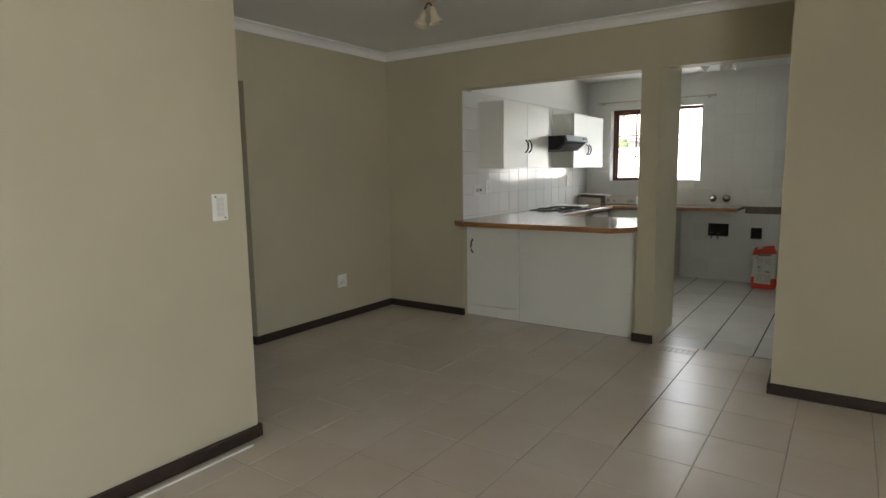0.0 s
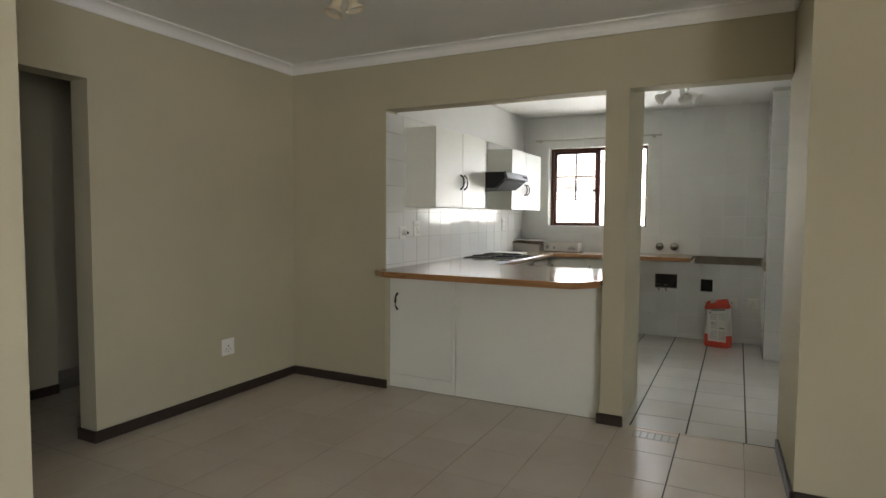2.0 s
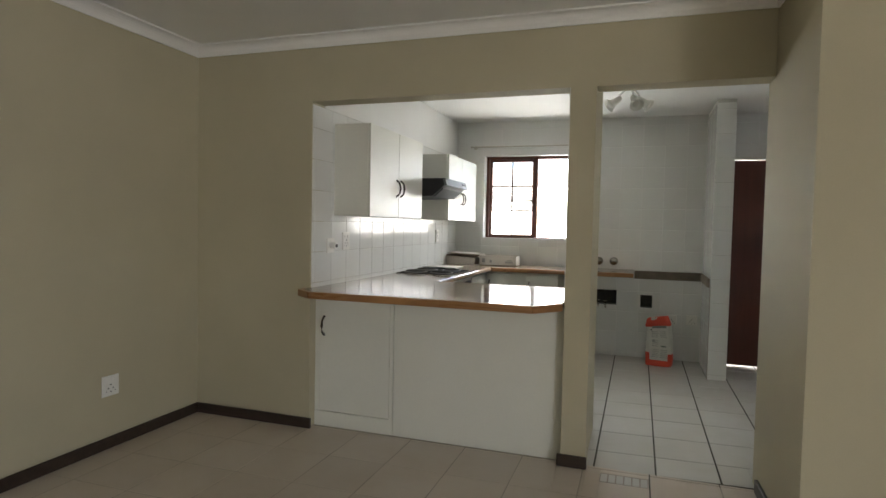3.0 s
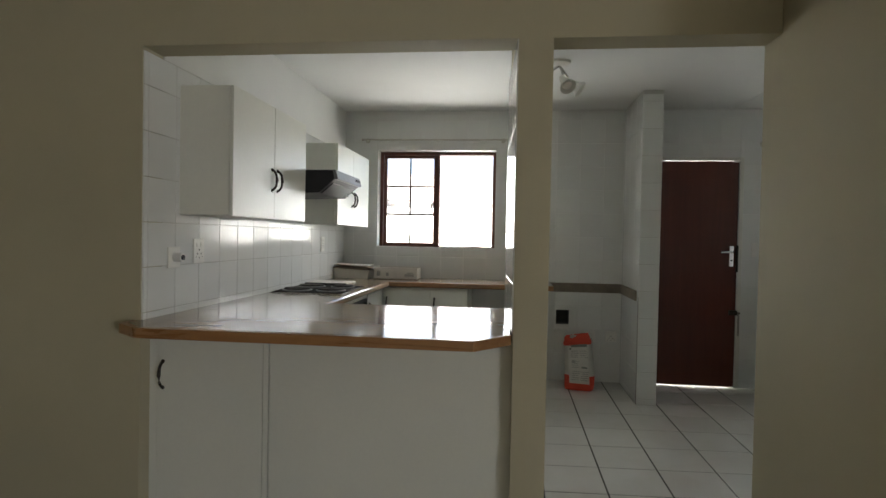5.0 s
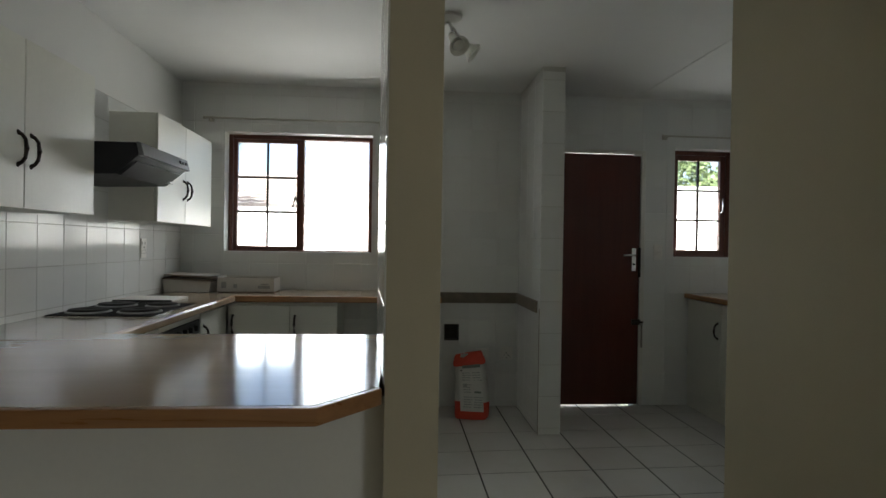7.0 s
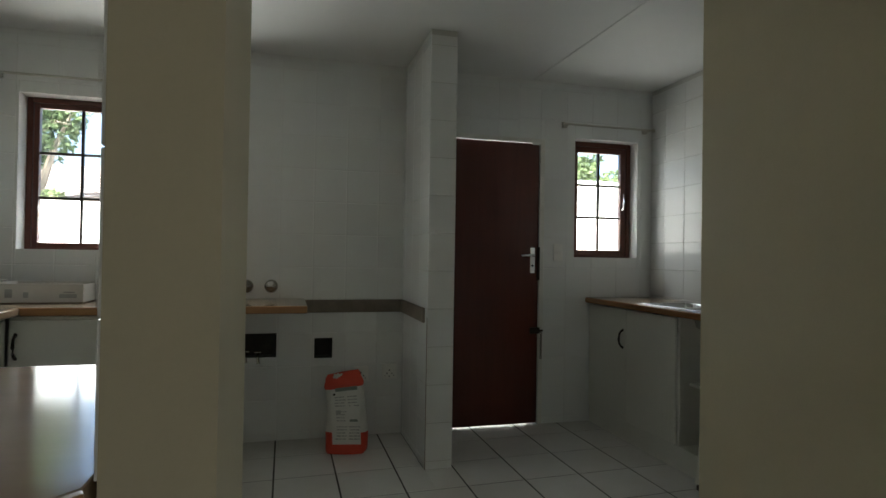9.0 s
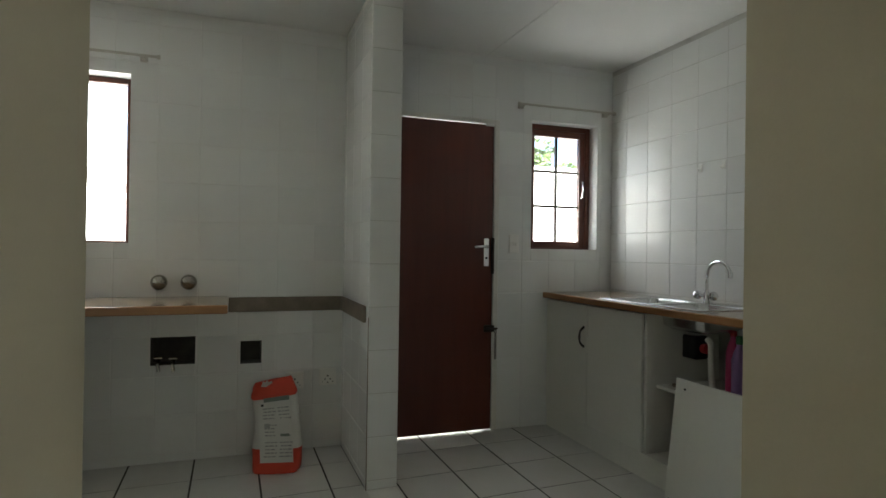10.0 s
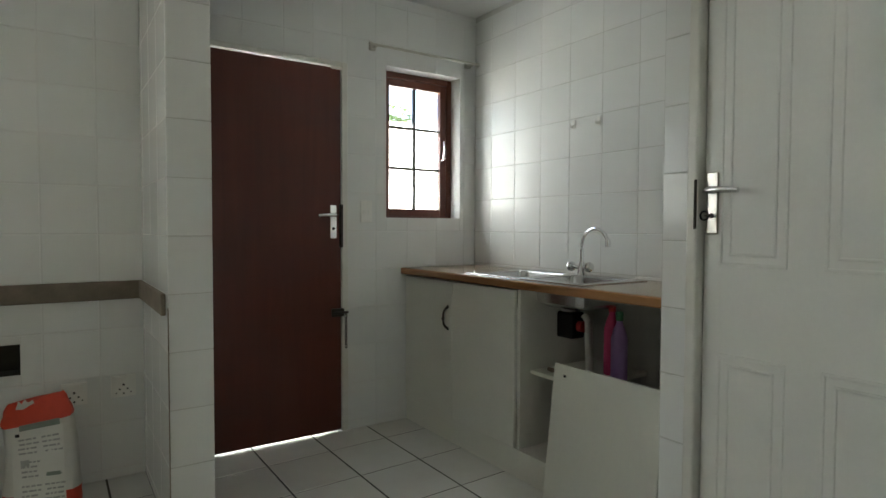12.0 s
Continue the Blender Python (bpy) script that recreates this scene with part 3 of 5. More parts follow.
# peninsula cabinet, its back to the dining area
pen = thing("peninsula_cabinet", (-2.14, 6.6, 0), "white melamine peninsula cabinet with one door, under the worktop", "cabinet")
part("body", B(-2.95, -1.352, 6.268, 6.93, 0.0, 0.868), MELAMINE, pen)
part("panel", B(-2.388, -1.3335, 6.250, 6.267, 0.0, 0.868, 0.0015), MELAMINE, pen, "plain white back panel")
part("plinth", B(-2.952, -2.392, 6.250, 6.267, 0.0, 0.098, 0.0015), MELAMINE, pen)
part("filler", B(-2.952, -2.914, 6.252, 6.267, 0.100, 0.868, 0.0015), MELAMINE, pen)
part("cover_strip", B(-2.414, -2.392, 6.244, 6.267, 0.100, 0.868, 0.002), MELAMINE, pen, "white cover strip")
d = part("door", B(-2.911, -2.417, 6.246, 6.266, 0.104, 0.862, 0.002), MELAMINE, pen)
bow_handle(d, (-2.884, 6.246, 0.664), (0, -1, 0))

# wall cupboards
def wall_cupboard(y0, y1, ys, label):
    x0, x1, z0, z1 = -2.953, -2.692, 1.388, 2.008
    cup = thing("wall_cupboard", ((x0 + x1) / 2, (y0 + y1) / 2, z0), label, "cupboard", "wall cupboards")
    part("body", B(x0, x1, y0, y1, z0, z1, 0.001), MELAMINE, cup)
    for a, b, hy in ((y0, ys - 0.0015, ys - 0.038), (ys + 0.0015, y1, ys + 0.038)):
        d = part("door", B(x1 + 0.002, -2.672, a + 0.001, b, z0 - 0.004, z1, 0.002), MELAMINE, cup)
        bow_handle(d, (-2.672, hy, 1.60), (1, 0, 0))
    return cup


wall_cupboard(6.462, 7.452, 6.955, "white double wall cupboard hung over the peninsula worktop")
wall_cupboard(8.158, 9.13, 8.60, "white double wall cupboard hung beside the window")

# cooker hood
hood = thing("cooker_hood", (-2.75, 7.77, 1.56), "black cooker hood with sloping front between the cupboards", "cooker hood")
part("canopy", P([(-2.952, 1.722), (-2.494, 1.722), (-2.482, 1.664), (-2.585, 1.576), (-2.952, 1.566)], "y", 7.456, 8.056, 0.003, 1), HOOD_BLACK, hood)
part("front_panel", P([(-2.494, 1.726), (-2.474, 1.722), (-2.458, 1.664), (-2.481, 1.660)], "y", 7.458, 8.054, 0.002, 1), HOOD_FRONT, hood, "dark grey metal front")
part("grease_filter", P([(-2.580, 1.577), (-2.576, 1.572), (-2.500, 1.637), (-2.504, 1.642)], "y", 7.49, 8.02), HOOD_GREY, hood, "dark metal filter")
for i in range(3):
    y = 7.915 + i * 0.040
    part("switch", B(-2.468, -2.458, y, y + 0.024, 1.688, 1.704, 0.002), BLACK, hood, "small black switch")
part("hood_lamp", B(-2.575, -2.535, 7.98, 8.03, 1.586, 1.596), PLASTIC_W, hood, "white lamp cover, off")

# hob with four plates
hob = thing("hob", (-2.70, 7.86, TOPZ), "dark enamel hob with four solid plates, set in the worktop", "hob")
part("hob_tray", B(-2.925, -2.445, 7.53, 8.13, TOPZ - 0.001, TOPZ + 0.007, 0.004, 2), HOB_BLACK, hob)
part("trim", P([(-2.930, 7.525), (-2.440, 7.525), (-2.440, 8.135), (-2.930, 8.135)], "z", TOPZ - 0.001, TOPZ + 0.003), STEEL, hob, "thin steel rim")
for x, y, r in ((-2.80, 7.675, 0.090), (-2.565, 7.69, 0.090), (-2.80, 7.965, 0.090), (-2.565, 7.975, 0.075)):
    p = part("plate", revolve(bmesh.new(), [(r, 0), (r, 0.012), (r - 0.006, 0.016), (r * 0.35, 0.016), (r * 0.3, 0.013), (0.002, 0.013)], pose(x, y, TOPZ + 0.007), 28), IRON, hob, "black cast-iron plate", True)
    part("plate_ring", revolve(bmesh.new(), [(r + 0.012, 0), (r + 0.011, 0.005), (r + 0.001, 0.008), (r + 0.001, 0.0)], pose(x, y, TOPZ + 0.0068), 28), RING, hob, "steel plate ring", True)
board = thing("cutting_board", (-2.78, 8.36, TOPZ), "pale flat board with dark front edge lying behind the hob", "board")
part("slab", B(-2.94, -2.61, 8.226, 8.50, TOPZ, TOPZ + 0.014, 0.003, 2), CARD_W, board)
part("edge_strip", B(-2.94, -2.61, 8.214, 8.2255, TOPZ, TOPZ + 0.014, 0.002), BLACK, board, "dark front edge")

# cabinets along the hob wall and oven
def base_unit(name, x0, x1, y0, y1, face, doors, label, z1=0.866):
    """A base cabinet. face: 'x' for doors that look along +x, '-y' along -y, '-x' along -x."""
    cab = thing(name, ((x0 + x1) / 2, (y0 + y1) / 2, 0), label, "cabinet", "kitchen base cabinets")
    part("body", B(x0, x1, y0, y1, 0.10, z1, 0.001), MELAMINE, cab)
    if face == "x":
        part("plinth", B(x0, x1 - 0.05, y0, y1, 0, 0.099), MELAMINE, cab)
        for a, b, h in doors:
            d = part("door", B(x1 + 0.002, x1 + 0.02, a, b, 0.11, z1 - 0.015, 0.002), MELAMINE, cab)
            bow_handle(d, (x1 + 0.02, h, 0.72), (1, 0, 0))
    elif face == "-y":
        part("plinth", B(x0, x1, y0 + 0.05, y1, 0, 0.099), MELAMINE, cab)
        for a, b, h in doors:
            d = part("door", B(a, b, y0 - 0.02, y0 - 0.002, 0.11, z1 - 0.015, 0.002), MELAMINE, cab)
            bow_handle(d, (h, y0 - 0.02, 0.72), (0, -1, 0))
    return cab


base_unit("base_cabinet", -2.95, -2.45, 7.035, 7.575, "x", [(7.037, 7.573, 7.53)], "white base cabinet with one door, beside the oven")
base_unit("base_cabinet", -2.95, -2.45, 8.185, 8.74, "x", [(8.187, 8.70, 8.23)], "white corner base cabinet beside the oven")
base_unit("base_cabinet", -2.43, -1.70, 8.742, 9.285, "-y", [(-2.426, -2.020, -2.395), (-2.016, -1.702, -1.985)], "white double base cabinet under the window")
oven = thing("oven", (-2.70, 7.88, 0.10), "black built-under oven with control knobs below the hob", "oven")
part("body", B(-2.94, -2.46, 7.58, 8.18, 0.10, 0.865), BLACK, oven)
part("control_panel", B(-2.458, -2.432, 7.585, 8.175, 0.745, 0.825, 0.003), BLACK, oven, "black control panel")
part("top_filler", B(-2.458, -2.434, 7.585, 8.175, 0.830, 0.866, 0.002), MELAMINE, oven, "white filler strip")
part("oven_door", B(-2.458, -2.430, 7.585, 8.175, 0.19, 0.735, 0.004), OVEN_GLASS, oven, "dark glass oven door")
part("door_rail", tube(bmesh.new(), [(-2.43, 7.64, 0.69), (-2.40, 7.64, 0.69), (-2.40, 8.12, 0.69), (-2.43, 8.12, 0.69)], 0.008), STEEL, oven, "steel door rail", True)
for i in range(6):
    part("knob", C((-2.433, 7.66 + i * 0.085, 0.785), (-2.410, 7.66 + i * 0.085, 0.785), 0.019, 0.015, 16), BLACK, oven, "black control knob", True)

# cartons on the worktop
carton = thing("carton", (-2.76, 9.07, TOPZ), "flattened brown cardboard carton with sagging flaps on the worktop", "carton")
part("tray", P([(-2.93, TOPZ), (-2.625, TOPZ), (-2.610, TOPZ + 0.075), (-2.945, TOPZ + 0.092)], "y", 8.945, 9.20, 0.002, 1), CARD_W, carton, "faded white printed side")
part("flap", B(-0.165, 0.165, -0.13, 0.13, -0.003, 0.003, 0.001, m=pose(-2.775, 9.06, TOPZ + 0.096, 3, 2, -3)), CARD, carton, "brown loose flap")
part("flap", B(-0.16, 0.175, -0.12, 0.13, -0.003, 0.003, 0.001, m=pose(-2.765, 9.07, TOPZ + 0.108, -2, 4, 4)), CARD, carton, "brown loose flap")
part("flap", B(-0.17, 0.16, -0.11, 0.12, -0.003, 0.003, 0.001, m=pose(-2.78, 9.075, TOPZ + 0.120, 1, 1, -1)), CARD_W, carton, "pale loose flap")

tray_box = thing("carton_tray", (-2.375, 9.07, TOPZ), "open white cardboard tray with grey print on the worktop", "carton")
t = 0.004
X0, X1, Y0, Y1, ZT = -2.572, -2.175, 8.972, 9.19, TOPZ + 0.105
part("base", B(X0, X1, Y0, Y1, TOPZ + 0.0005, TOPZ + 0.005), CARD, tray_box)
for n, bm in (("side", B(X0, X1, Y0, Y0 + t, TOPZ + 0.005, ZT, 0.001)), ("side", B(X0, X1, Y1 - t, Y1, TOPZ + 0.005, ZT + 0.004, 0.001)),
              ("side", B(X0, X0 + t, Y0 + t, Y1 - t, TOPZ + 0.005, ZT + 0.008, 0.001)), ("side", B(X1 - t, X1, Y0 + t, Y1 - t, TOPZ + 0.005, ZT - 0.003, 0.001))):
    part(n, bm, CARD_W, tray_box, "white printed cardboard side")
part("inner_flap", B(X0 + 0.01, X1 - 0.02, Y0 + 0.01, Y1 - 0.03, ZT - 0.012, ZT - 0.008, m=None), CARD, tray_box, "brown inner flap")
for a, b, z0, z1 in ((-2.545, -2.51, 0.03, 0.075), (-2.46, -2.435, 0.03, 0.06), (-2.29, -2.205, 0.028, 0.05), (-2.27, -2.215, 0.055, 0.063)):
    part("print", B(a, b, Y0 - 0.0012, Y0 - 0.0002, TOPZ + z0, TOPZ + z1), GREY_PRINT, tray_box, "grey unreadable print")

# ---- fittings on the kitchen walls ----
def plate_on(axis, pos, u, z, w, h, sign, name, label, category, group=""):
    """A switch or socket plate on a wall; sign is the way it faces."""
    if axis == "x":
        e = thing(name, (pos, u, z - h / 2), label, category, group)
        slab = lambda a, b, c, d, e0, e1, bev=0.0: B(min(pos + sign * e0, pos + sign * e1), max(pos + sign * e0, pos + sign * e1), u + a, u + b, z + c, z + d, bev, 2)
        rod = lambda a, c, r, e1: C((pos + sign * 0.006, u + a, z + c), (pos + sign * e1, u + a, z + c), r, n=12)
    else:
        e = thing(name, (u, pos, z - h / 2), label, category, group)
        slab = lambda a, b, c, d, e0, e1, bev=0.0: B(u + a, u + b, min(pos + sign * e0, pos + sign * e1), max(pos + sign * e0, pos + sign * e1), z + c, z + d, bev, 2)
        rod = lambda a, c, r, e1: C((u + a, pos + sign * 0.006, z + c), (u + a, pos + sign * e1, z + c), r, n=12)
    part("plate", slab(-w / 2, w / 2, -h / 2, h / 2, 0, 0.009, 0.003), PLASTIC_W, e)
    return e, slab, rod


e, slab, rod = plate_on("x", -2.942, 6.41, 1.182, 0.10, 0.10, 1, "isolator_switch", "white wall plate with a dark push button", "switch")
part("button", rod(0.0, 0.0, 0.022, 0.05), PLASTIC_W, e, "round white boss")
part("button_cap", rod(0.0, 0.0, 0.012, 0.056), BLACK, e, "dark round button")


def socket_face(e, slab, rod):
    for a in (-0.018, 0.022):
        part("rocker", slab(a - 0.012, a + 0.012, 0.022, 0.042, 0.0085, 0.013, 0.001), PLASTIC_W, e, "small rocker switch")
    for a, cc, r in ((0, 0.006, 0.0052), (-0.016, -0.014, 0.0042), (0.016, -0.014, 0.0042), (0, -0.034, 0.0042), (-0.03, -0.03, 0.003), (0.03, -0.03, 0.003)):
        part("pin_hole", rod(a, cc, r, 0.0096), BLACK, e, "dark pin hole")


e, slab, rod = plate_on("x", -2.942, 6.632, 1.208, 0.10, 0.125, 1, "wall_socket", "white double socket with rocker switches above the worktop", "socket", "wall sockets")
socket_face(e, slab, rod)
e, slab, rod = plate_on("x", -2.942, 8.62, 1.225, 0.08, 0.125, 1, "wall_socket", "white socket on the tiles near the window", "socket", "wall sockets")
socket_face(e, slab, rod)
e, slab, rod = plate_on("x", -3.84, 5.468, 0.365, 0.112, 0.118, 1, "wall_socket", "white square socket low on the beige dining wall", "socket", "wall sockets")
socket_face(e, slab, rod)
for u, z in ((-0.612, 0.412), (-0.420, 0.422)):
    e, slab, rod = plate_on("y", 9.289, u, z, 0.10, 0.10, -1, "wall_socket", "white socket with dark pin holes low on the tiles", "socket", "wall sockets")
    socket_face(e, slab, rod)
e, slab, rod = plate_on("y", 9.289, 0.815, 1.243, 0.072, 0.125, -1, "light_switch", "white light switch on the tiles beside the back door", "switch")
for a in (-0.016, 0.0, 0.016):
    part("rocker", slab(a - 0.007, a + 0.007, -0.014, 0.012, 0.0085, 0.014, 0.001), PLASTIC_W, e, "small rocker switch")
e, slab, rod = plate_on("x", -2.47, 3.283, 1.212, 0.082, 0.128, 1, "light_switch", "white light switch with worn rockers on the beige wall", "switch")
for i in range(4):
    part("rocker", slab(-0.018, 0.018, -0.042 + i * 0.023, -0.022 + i * 0.023, 0.0085, 0.013, 0.001), FRAME_WHITE, e, "worn grey rocker")
for a, cc in ((-0.024, 0.05), (0.024, -0.05)):
    part("screw", rod(a, cc, 0.004, 0.0105), BLACK, e, "dark screw")

# washing machine valves
for x, z in ((-1.346, 0.992), (-1.196, 0.993)):
    v = thing("stop_valve", (x, 9.289, z), "round chrome stop valve on the tiles", "valve", "stop valves")
    m = Matrix.Translation((x, 9.289, z)) @ pose(0, 0, 0, 90)
    part("escutcheon", revolve(bmesh.new(), [(0.043, 0), (0.043, 0.010), (0.037, 0.024), (0.026, 0.034), (0.018, 0.037)], m, 24), VALVE, v, "", True)
    part("knob", revolve(bmesh.new(), [(0.016, 0.034), (0.016, 0.042), (0.021, 0.045), (0.021, 0.054), (0.015, 0.060), (0.003, 0.062)], m, 24), VALVE, v, "round chrome knob", True)

# open recesses for pipes
def recess(name, hole, label):
    x0, x1, z0, z1 = hole
    r = thing(name, ((x0 + x1) / 2, 9.40, z0), label, "recess", kind="structure")
    # back and all four sides share one near-black colour
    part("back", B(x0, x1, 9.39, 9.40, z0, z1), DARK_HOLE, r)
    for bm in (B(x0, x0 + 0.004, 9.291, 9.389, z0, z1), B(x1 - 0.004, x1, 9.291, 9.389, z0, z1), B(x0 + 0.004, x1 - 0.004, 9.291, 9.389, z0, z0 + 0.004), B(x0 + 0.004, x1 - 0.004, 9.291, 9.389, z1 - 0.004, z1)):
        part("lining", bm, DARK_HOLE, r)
    return r


recess("pipe_recess_wide", REC1, "wide dark open pipe recess in the tiled wall")
recess("pipe_recess_small", REC2, "small dark open pipe recess in the tiled wall")
taps = thing("washing_machine_taps", (-1.30, 9.30, 0.53), "two small chrome washing machine taps in the recess", "tap")
for x, dz in ((-1.345, 0.0), (-1.27, -0.006)):
    bm = tube(bmesh.new(), [(x, 9.38, 0.557 + dz), (x, 9.28, 0.557 + dz), (x, 9.265, 0.547 + dz), (x + 0.006, 9.26, 0.507 + dz)], 0.009, 10)
    part("tap_body", bm, VALVE, taps, "", True)
    part("tap_handle", B(x - 0.022, x + 0.022, 9.282, 9.292, 0.572 + dz, 0.582 + dz, 0.002), VALVE, taps, "flat chrome tap handle")

# mark left by a removed worktop
ledge = thing("worktop_scar", (-0.66, 9.28, 0.855), "bare brown cement strip where a worktop was removed", "ledge", kind="structure")
part("strip", B(-0.986, -0.337, 9.272, 9.2885, 0.822, 0.905, 0.003), CEMENT, ledge)
part("strip", B(-0.3415 - 0.012, -0.337, 8.62, 9.27, 0.822, 0.905, 0.003), CEMENT, ledge)

solid("trim_stub_corner", B(-0.3375, -0.3335, 8.5745, 8.5785, 0.0, 0.855, 0.001), CEMENT, "thin dark bare tile edge on the wall corner", "trim", kind="structure")

# curtain rods
def curtain_rod(x0, x1, z, b0, b1, label):
    r = thing("curtain_rod", ((x0 + x1) / 2, 9.25, z), label, "curtain rod", "curtain rods")
    part("rod", C((x0, 9.235, z), (x1, 9.235, z), 0.0075, n=12), ROD, r, "", True)
    for b in (b0, b1):
        bm = B(b - 0.018, b + 0.018, 9.262, 9.2885, z - 0.022, z + 0.016, 0.003)
        box(bm, b - 0.008, b + 0.008, 9.225, 9.262, z - 0.016, z - 0.008, 0.002)
        part("bracket", bm, ROD, r, "cream metal bracket")
    for x in (x0, x1):
        part("finial", C((x - 0.008, 9.235, z), (x + 0.008, 9.235, z), 0.012, n=12), ROD, r, "small end cap", True)


curtain_rod(-2.76, -1.36, 2.212, -2.72, -1.435, "thin white curtain rod above the wide window")
curtain_rod(0.82, 1.57, 2.180, 0.85, 1.52, "thin white curtain rod above the small window")

# bag of tile adhesive
bag = thing("adhesive_bag", (-0.735, 9.0, 0), "half-empty red and white paper bag leaning against the tiles", "bag")
def bag_rise(z, u):
    """The slack top hangs lower on one side."""
    return max(0.0, z - 0.25) * 0.95 * u


def bag_ring(z, w, d, lean, n=24):
    cx, cy = -0.735 + 0.012 * math.sin(z * 9), 8.985 + lean
    out = []
    for i in range(n):
        a = 2 * math.pi * i / n
        cs, sn = math.cos(a), math.sin(a)
        k = (abs(cs) ** 4 + abs(sn) ** 4) ** -0.25
        wob = 1 + 0.035 * math.sin(3 * a + z * 21) + 0.02 * math.sin(7 * a - z * 33)
        p = Vector((w * cs * k * wob, d * sn * k * wob, 0))
        rise = bag_rise(z, p.x) + (0.006 * math.sin(5 * a + z * 40) if z > 0.4 else 0.0)
        p.rotate(Euler((0, 0, radians(-12))))
        out.append(Vector((cx, cy, z + rise)) + p)
    return out
def bag_skin(zs, name, mat, label):
    bm = bmesh.new()
    rings = []
    for z, w, d in zs:
        rings.append([bm.verts.new(p) for p in bag_ring(z, w, d, z * 0.26)])
    for a, b in zip(rings, rings[1:]):
        for i in range(len(a)):
            bm.faces.new((a[i], a[(i + 1) % len(a)], b[(i + 1) % len(b)], b[i]))
    bm.faces.new(rings[0]), bm.faces.new(rings[-1])
    return part(name, bm, mat, bag, label, True)
bag_skin([(0.003, 0.118, 0.06), (0.02, 0.124, 0.070), (0.07, 0.127, 0.073), (0.13, 0.125, 0.070)], "base", BAG_R, "red bottom band")
bag_skin([(0.13, 0.125, 0.070), (0.20, 0.122, 0.066), (0.29, 0.118, 0.060), (0.36, 0.116, 0.052), (0.39, 0.115, 0.046)], "sack", BAG_W, "white printed paper")
bag_skin([(0.39, 0.115, 0.046), (0.405, 0.121, 0.047), (0.42, 0.119, 0.044), (0.44, 0.109, 0.038), (0.455, 0.107, 0.030), (0.468, 0.103, 0.020), (0.478, 0.098, 0.010)], "top", BAG_R, "crumpled red top")
bag_front = lambda u, z: (Vector((-0.735 + 0.012 * math.sin(z * 9), 8.985 + z * 0.26, z + bag_rise(z, u))) + Euler((0, 0, radians(-12))).to_matrix() @ Vector((u, -0.078 + max(0, z - 0.08) * 0.055, 0)))
def bag_print(u0, u1, z0, z1, mat, label, lift=0.0):
    bm = bmesh.new()
    o = Vector((0, -lift, 0))
    q = [bag_front(u, z) + o for u, z in ((u0, z0), (u1, z0), (u1, z1), (u0, z1))]
    k = [p + Vector((0, 0.002, 0)) for p in q]
    f, g = [bm.verts.new(p) for p in q], [bm.verts.new(p) for p in k]
    bm.faces.new(f), bm.faces.new(g)
    for i in range(4):
        bm.faces.new((f[i], f[(i + 1) % 4], g[(i + 1) % 4], g[i]))
    part("print", bm, mat, bag, label)
bag_print(-0.075, 0.095, 0.065, 0.375, BAG_W, "white printed label")
bag_print(-0.05, 0.085, 0.376, 0.398, GREY_GREEN, "grey-green band", 0.003)
bag_print(-0.066, -0.052, 0.355, 0.367, BLACK, "black mark", 0.003)
prng = random.Random(12)
for i in range(15):
    z = 0.338 - i * 0.0175
    for u0, u1 in ((-0.062, 0.008), (0.018, 0.086)):
        u = u0 + prng.uniform(0, 0.008)
        while u < u1 - 0.008 and i not in (4, 9):
            w = prng.uniform(0.008, 0.026)
            bag_print(u, min(u + w, u1), z, z + 0.0065, GREY_PRINT, "grey unreadable print", 0.003)
            u += w + 0.004
bag_print(0.024, 0.07, 0.196, 0.210, GREY_GREEN, "grey-green mark", 0.0035)
bag_print(-0.058, -0.03, 0.24, 0.262, GREY_PRINT, "grey unreadable print", 0.0035)
bm = P([(-0.812, 0.452), (-0.788, 0.448), (-0.752, 0.470), (-0.757, 0.482), (-0.772, 0.474), (-0.781, 0.488), (-0.793, 0.472), (-0.803, 0.484)], "y", 9.068, 9.072)
part("torn_edge", bm, BAG_W, bag, "torn white paper edge at the top")

bag.scale = (1, 1, 0.96)

# ---- sink side ----
sink_top = thing("sink_worktop", (1.34, 8.35, TOPZ - TH), "wood-pattern worktop with oak edge, on the sink cabinet", "worktop")
SX0, SX1, SY0, SY1 = 1.125, 1.525, 7.93, 8.72
part("top", B(1.062, SX0, 7.432, 9.288, TOPZ - TH, TOPZ), TOP, sink_top)
part("top", B(SX1, 1.595, 7.432, 9.288, TOPZ - TH, TOPZ), TOP, sink_top)
part("top", B(SX0, SX1, 7.432, SY0, TOPZ - TH, TOPZ), TOP, sink_top)
part("top", B(SX0, SX1, SY1, 9.288, TOPZ - TH, TOPZ), TOP, sink_top)
part("oak_lipping", B(1.042, 1.061, 7.432, 9.288, TOPZ - 0.038, TOPZ - 0.001, 0.006, 3), OAK_Y, sink_top, "orange-brown oak front edge")

sink = thing("kitchen_sink", (1.34, 8.22, TOPZ - 0.15), "stainless steel double bowl sink set in the worktop", "sink")


